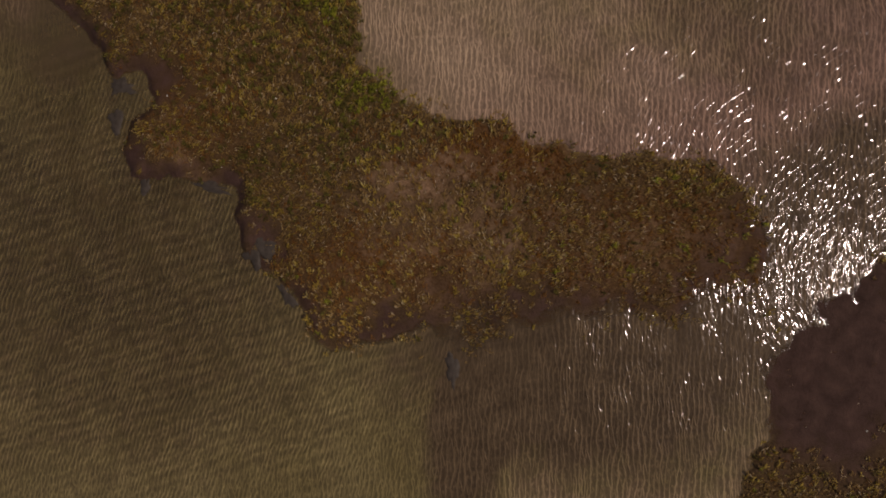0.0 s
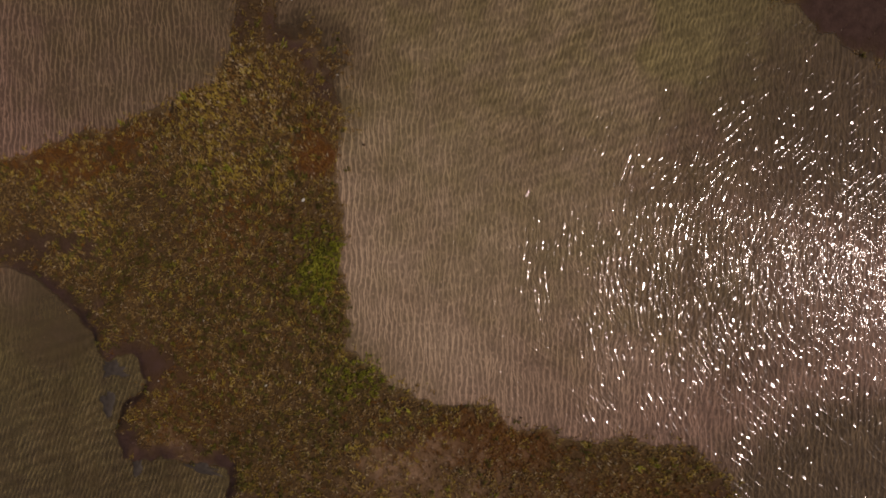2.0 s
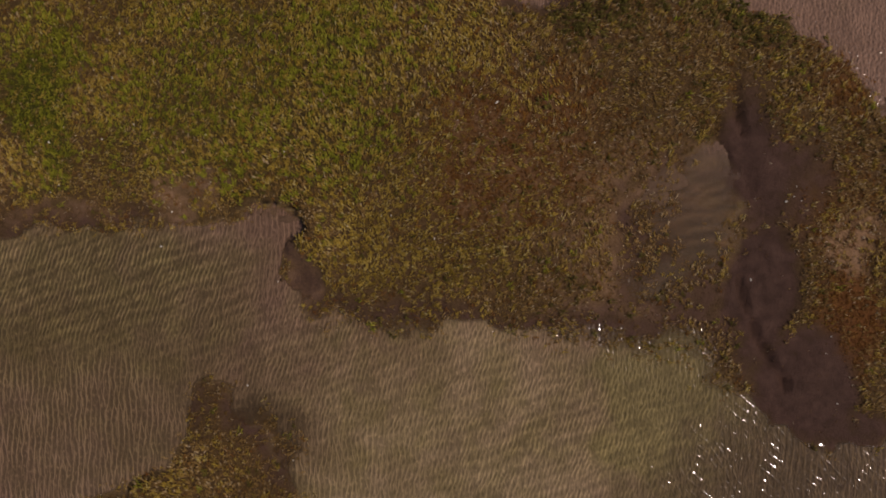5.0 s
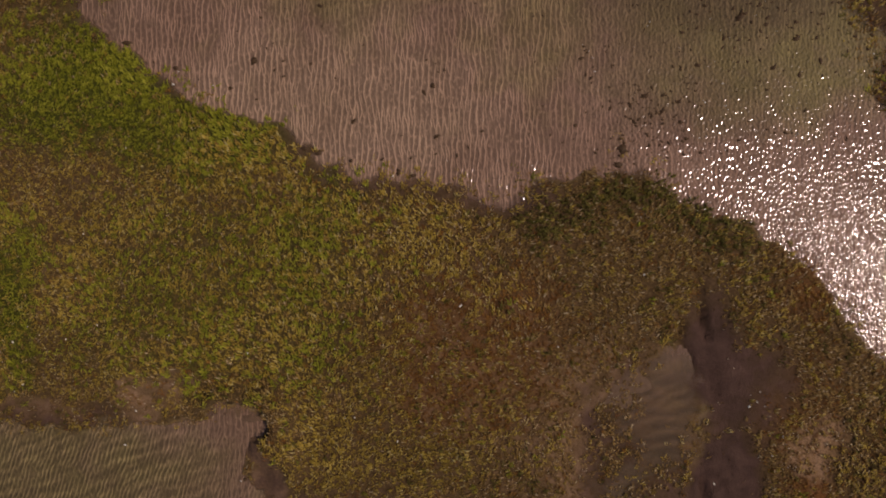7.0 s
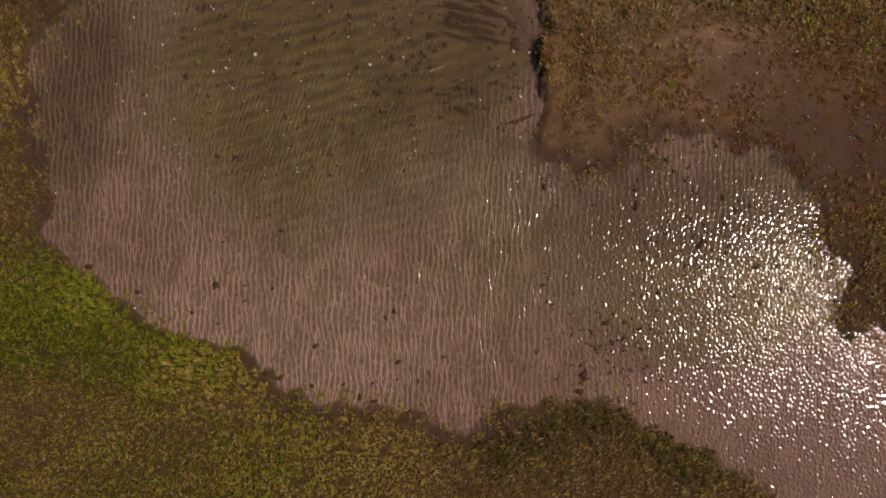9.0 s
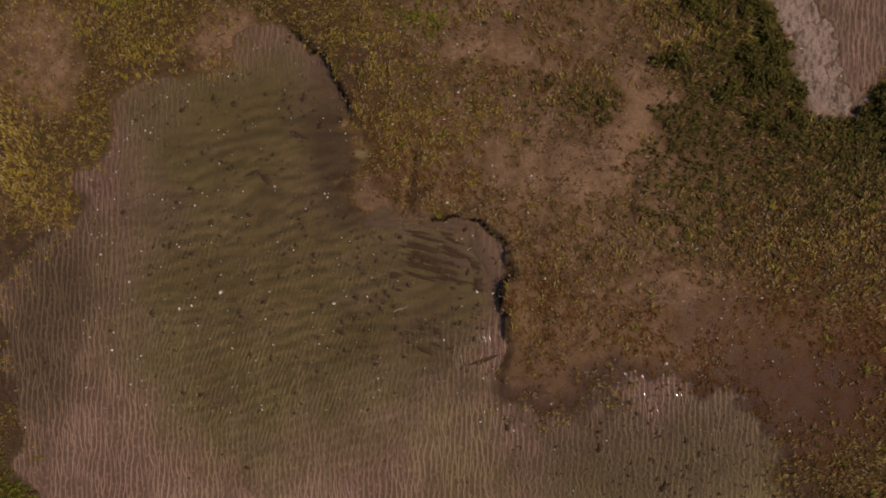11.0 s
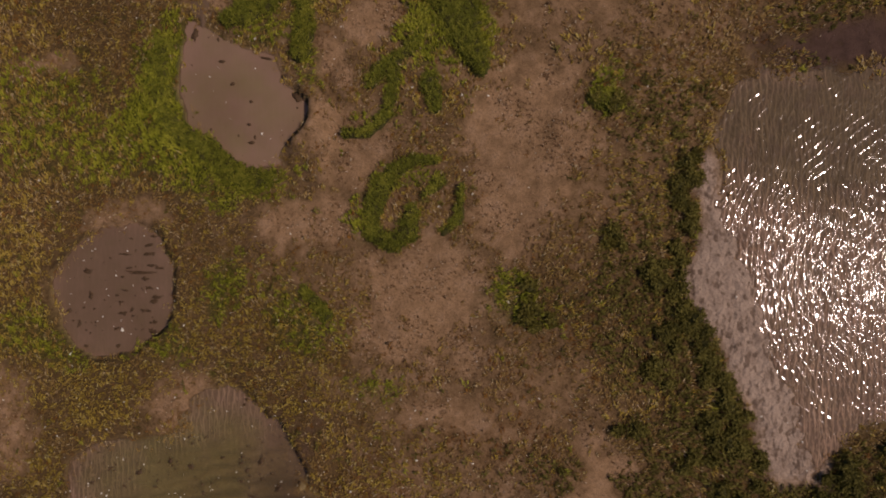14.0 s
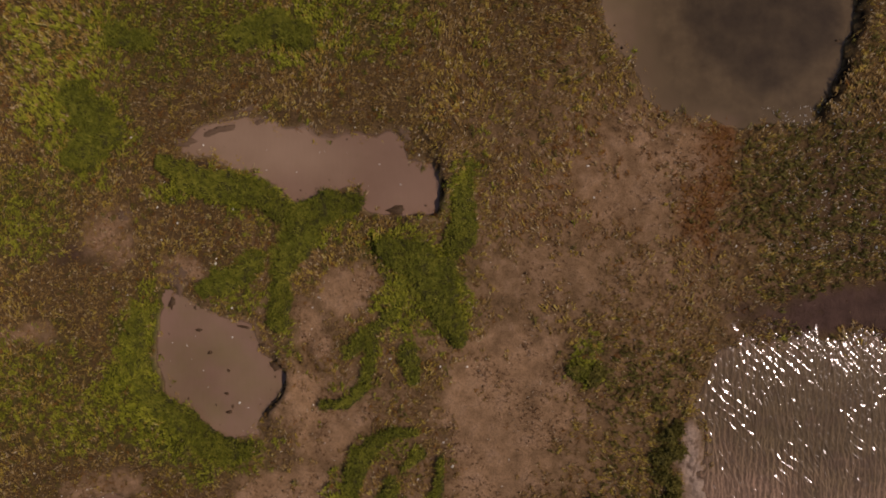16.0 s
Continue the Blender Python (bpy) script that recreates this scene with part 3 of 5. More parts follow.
BANKS = [(6.4, 60.5, 1.55, 0.20, -3), (8.1, 59.3, 0.42, 1.05, 25), (7.1, 58.9, 0.75, 0.23, -15), (3.6, 60.6, 0.90, 0.25, 0), (0.9, 93.5, 0.85, 0.15, 18), (1.5, 93.0, 0.65, 0.12, 22), (0.5, 93.2, 1.00, 0.12, 14), (-0.5, 92.6, 0.90, 0.20, 12), (-2.2, 92.1, 0.65, 0.20, 0), (7.7, 92.3, 0.45, 0.30, -30), (-2.3, 86.1, 0.50, 0.65, 0), (-4.6, 88.9, 0.55, 0.25, 0), (-5.4, 31.1, 0.55, 0.20, -12), (11.1, 32.6, 1.25, 0.75, 20)]
BUSH_LINE = [(19.2, 79.5), (18.7, 78.0), (19.0, 76.2), (18.2, 73.8), (19.3, 71.8), (20.2, 69.9), (21.2, 67.9), (21.9, 65.6)]
BUSHES = [(24.9, 65.4), (26.0, 66.1), (27.0, 66.8), (19.1, 69.1), (20.1, 67.4), (19.4, 66.0), (17.4, 74.2), (15.9, 76.2), (15.4, 81.8), (16.7, 67.9), (17.6, 69.9), (11.5, 73.0), (12.3, 72.4), (18.1, 71.8), (21.3, 64.8), (25.8, 64.1)]
SLABS = [(-15.3, 7.0, 0.74, 0.44, -10), (-9.1, -0.2, 0.59, 0.74, 20), (-14.2, 2.6, 0.27, 0.59, 5), (-11.3, 2.6, 0.94, 0.25, -15), (-15.6, 5.5, 0.35, 0.64, 10), (-0.5, -5.4, 0.35, 0.84, 5), (-7.9, -2.2, 0.3, 0.64, 35)]
WEED_ROWS = [(5.2, 60.2, 0.60, 0.10, -10), (6.6, 60.1, 0.45, 0.09, -14), (5.8, 59.9, 1.05, 0.12, -14), (6.9, 59.8, 0.57, 0.11, -19), (5.6, 59.5, 0.90, 0.15, -18), (6.7, 59.5, 0.70, 0.09, -16), (5.4, 59.2, 0.75, 0.10, -13), (7.0, 59.1, 0.82, 0.11, -21), (5.9, 58.9, 0.60, 0.12, -17), (6.8, 58.8, 0.45, 0.09, -18), (5.7, 58.6, 1.05, 0.15, -12), (6.6, 58.5, 0.57, 0.11, -15), (5.5, 58.2, 0.90, 0.10, -16), (6.9, 58.1, 0.70, 0.09, -20)]
SCARP = [(-14.8, 5.0, 1.5, 3.0, 0.8), (-15.5, 8.6, 1.6, 1.6, 0.8), (-10.3, 1.2, 1.2, 2.0, 0.8), (-7.5, -2.2, 2.0, 1.6, 0.5), (-4.3, 30.2, 0.9, 1.4, 1.3), (-5.8, 31.5, 1.4, 0.6, 1),
         (9.1, 57.0, 1.0, 3.6, 1.4), (8.2, 60.2, 1.4, 1.0, 1.2), (5.6, 60.7, 1.6, 0.9, 0.9), (1.2, 67.2, 1.8, 2.2, 1), (-6.3, 73.5, 3.6, 3.6, 0.85), (2.0, 81.0, 0.8, 1.8, 1.2),
         (9.1, 90.0, 0.9, 1.6, 1.3), (26.8, 94.5, 1.4, 3.2, 1.4), (22.0, 92.2, 3.0, 0.8, 0.7), (-11.5, 19.3, 1.0, 0.8, 0.6)]
OLIVE = [(-13.0, -9.0, 14.0, 9.0, 2.0), (8.0, -8.0, 7.0, 4.0, 0.8), (18.0, 48.5, 6.0, 3.5, 0.9), (-1.0, 82.0, 3.0, 3.0, 0.3), (-16.0, 0.0, 11.0, 9.0, 2.0), (-4.5, -6.0, 4.5, 4.0, 1.2), (5.0, 13.0, 4.0, 5.0, 0.4), (-15.0, 27.5, 7.0, 4.0, 0.9), (2.0, 21.5, 12.0, 6.0, 0.62), (5.0, 15.0, 8.0, 5.0, 0.5), (13.0, 23.0, 5.0, 5.0, 1.1), (-12.0, 23.0, 7.0, 4.0, 0.5), (10.0, 12.0, 4.0, 4.0, 0.45), (-1.5, 56.5, 6.5, 6.5, 0.85), (4.0, 57.0, 4.0, 4.5, 0.75), (7.0, 50.0, 3.0, 4.0, 0.5), (-3.0, 64.5, 4.0, 4.0, 0.9), (12.5, 31.0, 3.0, 4.0, 0.25), (16.0, 47.0, 5.0, 2.5, 0.6), (20.0, 97.0, 6.0, 5.0, 0.4)]
PEATY = [(12.0, 30.5, 3.0, 4.0, 0.55), (-13.0, 24.5, 9.0, 8.0, 0.55), (23.0, 97.0, 5.0, 5.0, 1.34), (12.5, 30.5, 3.5, 4.5, 0.3), (18.0, 18.5, 6.0, 5.0, 0.9), (25.0, 80.0, 6.0, 4.0, 0.9), (25.0, 72.0, 6.0, 8.0, 0.45), (13.0, 10.5, 5.0, 4.0, 0.45), (10.5, -3.0, 4.0, 4.0, 1.2), (0.2, -7.0, 2.0, 5.0, 1.2), (6.0, -5.0, 8.0, 5.0, 1.1), (14.0, -0.5, 4.0, 3.0, 1.2), (15.5, 50.5, 6.0, 2.6, 0.75), (-6.5, 73.5, 3.4, 3.6, 0.42), (-16.0, -2.0, 10.0, 9.0, 0.55), (13.0, 47.0, 4.0, 3.0, 0.4), (3.0, -3.0, 7.0, 4.0, 0.95), (8.5, -7.0, 3.0, 3.0, 0.3), (-11.8, 56.0, 2.4, 6.0, 0.8), (24.0, 95.0, 3.6, 4.5, 1.1), (19.0, 2.0, 7.0, 3.4, 1.1), (-6.6, 21.6, 1.6, 2.2, 1.0), (-18.0, 9.6, 4.0, 2.5, 0.7), (27.0, 84.0, 4.0, 2.0, 0.7), (2.0, 64.0, 1.2, 3.6, 0.7), (22.0, 22.0, 6.0, 2.0, 0.6)]
CROSS = [(7.0, 20.0, 8.0, 5.5, 0.9), (1.5, 14.0, 5.0, 5.0, 0.4), (-4.0, 25.0, 6.0, 3.5, 0.85), (-14.0, -2.0, 13.0, 10.0, 1.15), (-14.0, 28.5, 7.0, 3.0, 1.2), (4.0, 23.5, 7.0, 2.5, 0.8), (11.0, 21.0, 4.0, 4.0, 0.8), (-1.0, 58.5, 6.0, 7.0, 1.1), (3.5, 53.0, 3.0, 3.0, 0.6), (12.5, 31.0, 3.0, 3.0, 1.2)]
CALM = [(26.0, 81.0, 6.0, 3.0, 0.4), (10.5, -3.0, 3.0, 3.0, 0.45), (12.5, 31.0, 3.0, 4.0, 1.0), (1.8, 64.0, 1.4, 4.2, 1.0), (-0.5, 81.8, 3.6, 4.0, 0.95), (3.6, 90.6, 6.4, 2.6, 0.95), (22.0, 96.0, 6.0, 5.0, 0.9), (-6.5, 73.5, 3.4, 3.6, 0.85), (6.5, 58.8, 2.6, 2.6, 0.8), (0.0, 63.5, 6.5, 5.0, 0.68), (-1.0, 59.0, 5.5, 4.0, 0.5), (-17.5, 10.0, 3.0, 2.0, 0.7), (0.0, -3.0, 4.0, 3.0, 0.4)]
SHOAL = [(-5.3, 30.6, 1.3, 0.7, 1.0), (14.0, -0.5, 4.0, 3.0, 0.8), (13.5, 50.6, 4.5, 2.2, 1.0), (11.5, 47.0, 3.5, 3.0, 0.75), (9.6, 51.0, 1.6, 2.4, 0.9), (18.5, 49.6, 3.5, 1.6, 0.9), (5.0, -3.5, 8.0, 4.5, 0.8), (12.0, 25.6, 3.5, 2.2, 0.9), (12.5, 31.0, 3.0, 4.0, 0.85), (-6.6, 21.6, 1.6, 2.2, 0.9), (2.0, 64.0, 1.4, 4.0, 0.95), (6.0, 59.2, 2.6, 1.8, 0.8), (8.0, 54.0, 1.5, 1.5, 0.8), (1.0, 27.0, 6.0, 0.8, 0.8), (27.0, 84.6, 4.0, 1.2, 0.8), (-12.5, 55.0, 1.6, 7.0, 0.6)]
PALE = [(-1.0, 14.0, 5.5, 7.0, 0.95), (0.5, 16.0, 6.0, 5.0, 0.7), (2.5, 20.5, 6.0, 4.0, 0.8), (-1.5, 10.5, 4.5, 6.0, 0.9), (3.5, 9.0, 5.0, 5.0, 0.45), (-3.0, 18.0, 3.0, 4.0, 0.5), (-2.0, 45.0, 6.0, 3.0, 0.3), (-13.0, 19.5, 4.0, 1.2, 0.3), (0.0, 91.5, 4.0, 1.5, 0.3)]
CLEAR = [(12.5, 31.0, 3.0, 4.0, 1.0), (-1.0, 60.5, 7.5, 7.5, 1.0), (5.0, 57.0, 4.0, 4.5, 1.0), (-6.5, 73.5, 3.4, 3.6, 0.35), (-15.0, 2.0, 9.0, 8.0, 0.7)]
CHOP = [(21.0, 37.5, 5.0, 5.0, 1.0), (17.0, 19.0, 5.0, 3.0, 0.25), (26.0, 81.0, 5.0, 3.0, 0.2), (20.0, 43.0, 7.0, 7.0, 1.0), (14.0, 46.0, 5.0, 5.0, 0.9), (26.0, 40.0, 6.0, 8.0, 1.0)]
SWELL = [(15.0, 9.0, 10.5, 10.0, 1.0), (17.0, 17.0, 8.0, 6.0, 0.9), (5.0, 12.0, 5.0, 8.5, 0.6), (13.0, 0.0, 8.0, 5.0, 0.9), (28.5, 78.8, 10.0, 11.0, 1.0)]
SOFT = [(-8.5, 45.8, 3.5, 1.1, 0.55), (-3.0, 43.2, 2.5, 1.2, 0.65), (23.5, 46.0, 2.5, 2.5, 1.0), (19.0, 52.5, 4.0, 2.5, 1.0), (13.0, 53.5, 3.5, 1.8, 1.0), (-3.5, -3.4, 3.5, 1.5, 0.9), (2.0, -2.8, 4.0, 2.2, 1.0), (8.0, -1.3, 4.0, 2.2, 1.0), (11.5, 0.8, 1.6, 1.6, 0.9), (-7.8, 22.3, 2.4, 1.8, 1.0), (-6.0, 20.5, 1.4, 1.8, 0.9), (-2.5, 27.2, 2.2, 1.4, 0.9), (2.0, 26.8, 4.5, 1.5, 1.0), (8.0, 26.0, 4.0, 1.8, 1.0), (11.5, 26.5, 3.0, 2.5, 1.0), (-15.5, 31.2, 5.0, 1.0, 0.9), (10.6, 31.0, 2.2, 4.0, 1.0), (0.5, 41.4, 4.0, 1.2, 0.7), (6.3, 41.5, 2.6, 1.3, 1.0), (11.8, 44.3, 1.5, 2.2, 0.9), (11.0, 52.0, 3.0, 2.0, 1.0), (16.0, 51.8, 4.0, 2.4, 1.0), (21.4, 49.4, 2.0, 2.5, 0.9), (-12.8, 55.0, 1.4, 7.0, 0.8), (-10.0, 62.0, 2.0, 4.0, 0.9), (-6.0, 67.5, 4.0, 1.6, 0.9), (23.0, 83.4, 5.0, 1.2, 1.0), (5.5, 92.6, 3.5, 0.8, 0.7)]
CRACKS = [[(14.6, 28.6), (15.0, 27.2), (15.6, 25.6), (16.8, 23.6)], [(14.4, 37.0), (14.5, 36.0), (14.8, 34.9)], [(5.2, 63.6), (5.0, 62.4), (4.7, 61.2)]]

CRACKS = CRACKS + CRACKS_NORTH

# ---- fields over the plan ----
X0, X1, Y0, Y1, STEP = -22.0, 31.5, -13.0, 100.0, 0.19


def lattice(x, y, seed):
    """Smooth random values between -1 and 1, one per metre."""
    r = np.random.RandomState(seed).uniform(-1, 1, (256, 256))
    xi, yi = np.floor(x).astype(int), np.floor(y).astype(int)
    u, v = x - xi, y - yi
    u, v = u * u * (3 - 2 * u), v * v * (3 - 2 * v)
    xi, yi, xj, yj = xi & 255, yi & 255, (xi + 1) & 255, (yi + 1) & 255
    return (r[xi, yi] * (1 - u) + r[xj, yi] * u) * (1 - v) + (r[xi, yj] * (1 - u) + r[xj, yj] * u) * v


def rugged(x, y, size, seed, octaves=4):
    total, amp = np.zeros(np.shape(x)), 1.0
    for k in range(octaves):
        f = 2.0 ** k / size
        total, amp = total + amp * lattice(x * f + 17.3 * k, y * f + 5.1 * k, seed + k), amp * 0.55
    return total


def rounded(points, cuts=4):
    """A closed shoreline eased through its corners."""
    p = np.array(points, float)
    a, b, c, d = np.roll(p, 1, 0), p, np.roll(p, -1, 0), np.roll(p, -2, 0)
    out = []
    for t in np.arange(cuts) / cuts:
        out.append(0.5 * (2 * b + (c - a) * t + (2 * a - 5 * b + 4 * c - d) * t * t + (3 * b - a - 3 * c + d) * t ** 3))
    return np.stack(out, 1).reshape(-1, 2)


def to_line(x, y, p, q):
    dx, dy = q[0] - p[0], q[1] - p[1]
    t = np.clip(((x - p[0]) * dx + (y - p[1]) * dy) / max(dx * dx + dy * dy, 1e-9), 0, 1)
    return (x - p[0] - t * dx) ** 2 + (y - p[1] - t * dy) ** 2


def shore(x, y, points):
    """Distance to a shoreline: positive outside, negative inside."""
    p = rounded(points)
    far = np.full(x.shape, 1e9)
    inside = np.zeros(x.shape, bool)
    for a, b in zip(p, np.roll(p, -1, 0)):
        far = np.minimum(far, to_line(x, y, a, b))
        if a[1] != b[1]:
            inside ^= ((a[1] > y) != (b[1] > y)) & (x < (b[0] - a[0]) * (y - a[1]) / (b[1] - a[1]) + a[0])
    return np.where(inside, -1, 1) * np.sqrt(far)


def patches(x, y, *lists):
    """The strongest of the patches at each point, their outlines frayed."""
    x, y = x + 0.75 * rugged(x, y, 2.6, 81, 4), y + 0.75 * rugged(x, y, 2.6, 91, 4)
    total = np.zeros(x.shape)
    for rows in lists:
        for cx, cy, rx, ry, w in rows:
            d = ((x - cx) / rx) ** 2 + ((y - cy) / ry) ** 2
            total = np.maximum(total, w * np.exp(-0.5 * d * d)) if w > 0 else total
    return total


def spread(a, b, lo, hi):
    """Even steps between a and b, then ever wider ones out to lo and hi."""
    core = np.arange(a, b + STEP / 2, STEP)
    out = np.concatenate([STEP * 1.07 ** np.arange(1, 30), STEP * 8 * 1.4 ** np.arange(1, 26)])
    right, left = core[-1] + np.cumsum(out), core[0] - np.cumsum(out)
    return np.concatenate([left[left > lo][::-1], core, right[right < hi]])


gx, gy = spread(X0, X1, -1800, 1800), spread(Y0, Y1, -1800, 1800)
NX, NY = len(gx), len(gy)
GX, GY = np.meshgrid(gx, gy)
POOLS = {"lagoon": LAGOON, "shallows": SHALLOWS, "channel": CHANNEL, "hollow": HOLLOW, "bay": BAY, "pond_1": POND_1, "pond_2": POND_2, "pond_3": POND_3, "pond_4": POND_4, "sea": SEA}
FAR = np.clip((np.abs(GX - 5 - 0.12 * (GY - 43)) - 21.5) / 6, 0, 1)
FAR = np.maximum(FAR, np.clip(np.maximum(-14.5 - GY, GY - 101) / 6, 0, 1))
SOFTLY = np.clip(patches(GX, GY, SOFT), 0, 1)
wobble = 0.28 * rugged(GX, GY, 1.3, 11) + 0.1 * rugged(GX, GY, 0.4, 12, 2) + 3.2 * FAR * rugged(GX, GY, 7.0, 14, 4)
each = {name: shore(GX, GY, pts) for name, pts in POOLS.items()}
soft = {"shallows": 2.2, "channel": 1.2, "bay": 1.1, "hollow": 1.6}
D = np.minimum.reduce([s + wobble * soft.get(name, 0.8 if name[:4] != "pond" else 0.55) for name, s in each.items()])
cusps = 0.55 * np.abs(rugged(GX, GY, 0.9, 35, 2)) * np.clip(patches(GX, GY, [(22.0, 73.0, 4.0, 8.0, 1.0)]), 0, 1)
D = D - cusps + 0.25 * (cusps > 0.02)
D = D + SOFTLY * np.exp(-(D / 1.6) ** 2) * 0.75 * rugged(GX, GY, 1.5, 16, 4)
OWNER = np.argmin(np.stack(list(each.values())), 0)
F = {
    "bare": patches(GX, GY, BARE_SOUTH, BARE_MID, BARE_NORTH),
    "thin": patches(GX, GY, THIN),
    "shoal": np.clip(patches(GX, GY, SHOAL), 0, 1),
    "wet": patches(GX, GY, WET),
    "moss": patches(GX, GY, GREEN_SOUTH, GREEN_MID, GREEN_NORTH),
    "rust": patches(GX, GY, RUST),
    "shrub": patches(GX, GY, SHRUB),
    "yellow": patches(GX, GY, YELLOW),
    "scarp": np.clip(patches(GX, GY, SCARP), 0, 1),
    "olive": patches(GX, GY, OLIVE),
    "peaty": patches(GX, GY, PEATY),
    "pale": patches(GX, GY, PALE),
    "clear": np.clip(patches(GX, GY, CLEAR), 0, 1),
    "chop": patches(GX, GY, CHOP),
    "cross": patches(GX, GY, CROSS),
    "calm": np.clip(patches(GX, GY, CALM), 0, 1),
    "swell": np.clip(patches(GX, GY, SWELL), 0, 1),
    "sand": np.clip(-shore(GX, GY, BEACH) / 0.6 + 0.4 + 1.4 * wobble, 0, 1),
}
F["bare"] = np.clip(np.maximum(F["bare"], F["sand"]), 0, 1.2)
ledge = np.clip(1.3 - (each["lagoon"] + 2.2 * wobble) / 0.75, 0, 1) * (GX < -1.5) * (GY > -4) * np.clip(0.75 + 0.9 * rugged(GX, GY, 1.7, 43, 4), 0, 1)
F["wet"] = np.maximum(F["wet"], 0.95 * ledge)
F["wet"] = np.maximum(F["wet"], 0.8 * SOFTLY * np.exp(-((D + 0.1) / 0.9) ** 2) * (GY < 60))
slit = np.full(GX.shape, 1e9)
for line in CRACKS:
    for p, q in zip(line, line[1:]):
        slit = np.minimum(slit, to_line(GX, GY, p, q))
slit = np.sqrt(slit) + 0.12 * rugged(GX, GY, 0.6, 31)

# heights: the water stands at zero
rough = 0.05 * rugged(GX, GY, 2.2, 21) + 0.025 * rugged(GX, GY, 0.5, 25, 2)
gentle = 0.26 * (1 - np.exp(-np.maximum(D, 0) / 1.3)) + 0.02
steep = np.clip(D / 0.16, 0, 1) * 0.55
land = gentle + (steep - gentle) * F["scarp"]
land = land * (1 - 0.55 * np.clip(F["wet"], 0, 1)) - 0.06 * F["bare"] * np.clip(D / 0.5, 0, 1) + 0.1 * np.clip(F["moss"] - 0.8, 0, 1)
land = np.maximum(land + rough * np.clip(D / 0.6, 0.1, 1), 0.012 + 0.01 * np.clip(D, 0, 3))
rills = 0.5 + 0.5 * np.sin(2 * np.pi / 0.68 * (GY - 0.12 * GX + 0.5 * rugged(GX, GY, 2.5, 41, 2)))
bed = -0.34 * (1 - np.exp(np.minimum(D, 0) / 1.4)) - 0.03 * F["scarp"] + 0.05 * rills * np.clip(-D / 0.8, 0, 1) * np.maximum(F["cross"], F["clear"])
land = land + 0.05 * F["sand"] * np.abs(rugged(GX, GY, 0.5, 37, 2))
bed = bed * (1 - 0.93 * F["shoal"] * np.clip(1 + D / 9, 0.5, 1)) + 0.025 * F["shoal"] * rugged(GX, GY, 0.7, 45, 3) * np.clip(-D / 0.4, 0, 1)
land = land * (1 - 0.55 * SOFTLY * np.exp(-np.maximum(D, 0) / 1.4))
bed = bed * (1 - 0.92 * SOFTLY * np.exp(np.minimum(D, 0) / 2.2))
HEIGHT = np.where(D > 0, land, bed)
HEIGHT = HEIGHT - 0.3 * np.clip(1.3 - slit / 0.16, 0, 1)
F["D"], F["height"] = D, HEIGHT
F["weed"] = np.clip(1.25 - 2.2 * rills + 0.9 * rugged(GX, GY, 1.1, 47, 3), 0, 1) * F["clear"] * np.clip(-D / 0.5, 0, 1)
F["bed"] = np.clip(-D / 0.3 + 0.2, 0, 1) * (1 - 0.85 * SOFTLY * np.exp(np.minimum(D, 0) / 1.8))
F["far"], F["soft"] = FAR, SOFTLY


def at(name, x, y):
    """A field's value at points of the plan."""
    f = F[name]
    u, v = np.interp(x, gx, np.arange(NX)), np.interp(y, gy, np.arange(NY))
    i, j = np.minimum(u.astype(int), NX - 2), np.minimum(v.astype(int), NY - 2)
    u, v = u - i, v - j
    return (f[j, i] * (1 - u) + f[j, i + 1] * u) * (1 - v) + (f[j + 1, i] * (1 - u) + f[j + 1, i + 1] * u) * v


def quads(name, verts, faces, material, smooth=True, masks=None):
    me = bpy.data.meshes.new(name)
    me.vertices.add(len(verts))
    me.vertices.foreach_set("co", np.asarray(verts, np.float32).ravel())
    me.loops.add(faces.size)
    me.loops.foreach_set("vertex_index", np.asarray(faces, np.int32).ravel())
    me.polygons.add(len(faces))
    me.polygons.foreach_set("loop_start", np.arange(0, faces.size, 4, dtype=np.int32))
    me.polygons.foreach_set("use_smooth", np.full(len(faces), smooth))
    me.materials.append(material)
    for key, v in (masks or {}).items():
        me.attributes.new(key, "FLOAT", "POINT").data.foreach_set("value", np.asarray(v, np.float32).ravel())
    me.update(calc_edges=True)
    return me


def sheet(nx, ny):
    i, j = np.meshgrid(np.arange(nx - 1), np.arange(ny - 1))
    a = j * nx + i
    return np.stack([a, a + 1, a + nx + 1, a + nx], -1).reshape(-1, 4)


masks = {k: np.clip(F[k], 0, 1.2) for k in ("bare", "wet", "moss", "rust", "sand", "bed", "weed", "far")}
masks["bare"] = np.clip(np.maximum(F["bare"], F["thin"]), 0, 1.2)
masks["moss"] = np.clip(F["moss"] * 0.8, 0, 1)
masks["rust"] = np.clip(F["rust"] * 0.8, 0, 1)
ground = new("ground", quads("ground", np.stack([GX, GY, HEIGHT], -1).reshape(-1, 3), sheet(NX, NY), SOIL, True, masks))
tagged(ground, "flat brown salt marsh mud with eroded pool banks", "marsh ground", kind="structure")

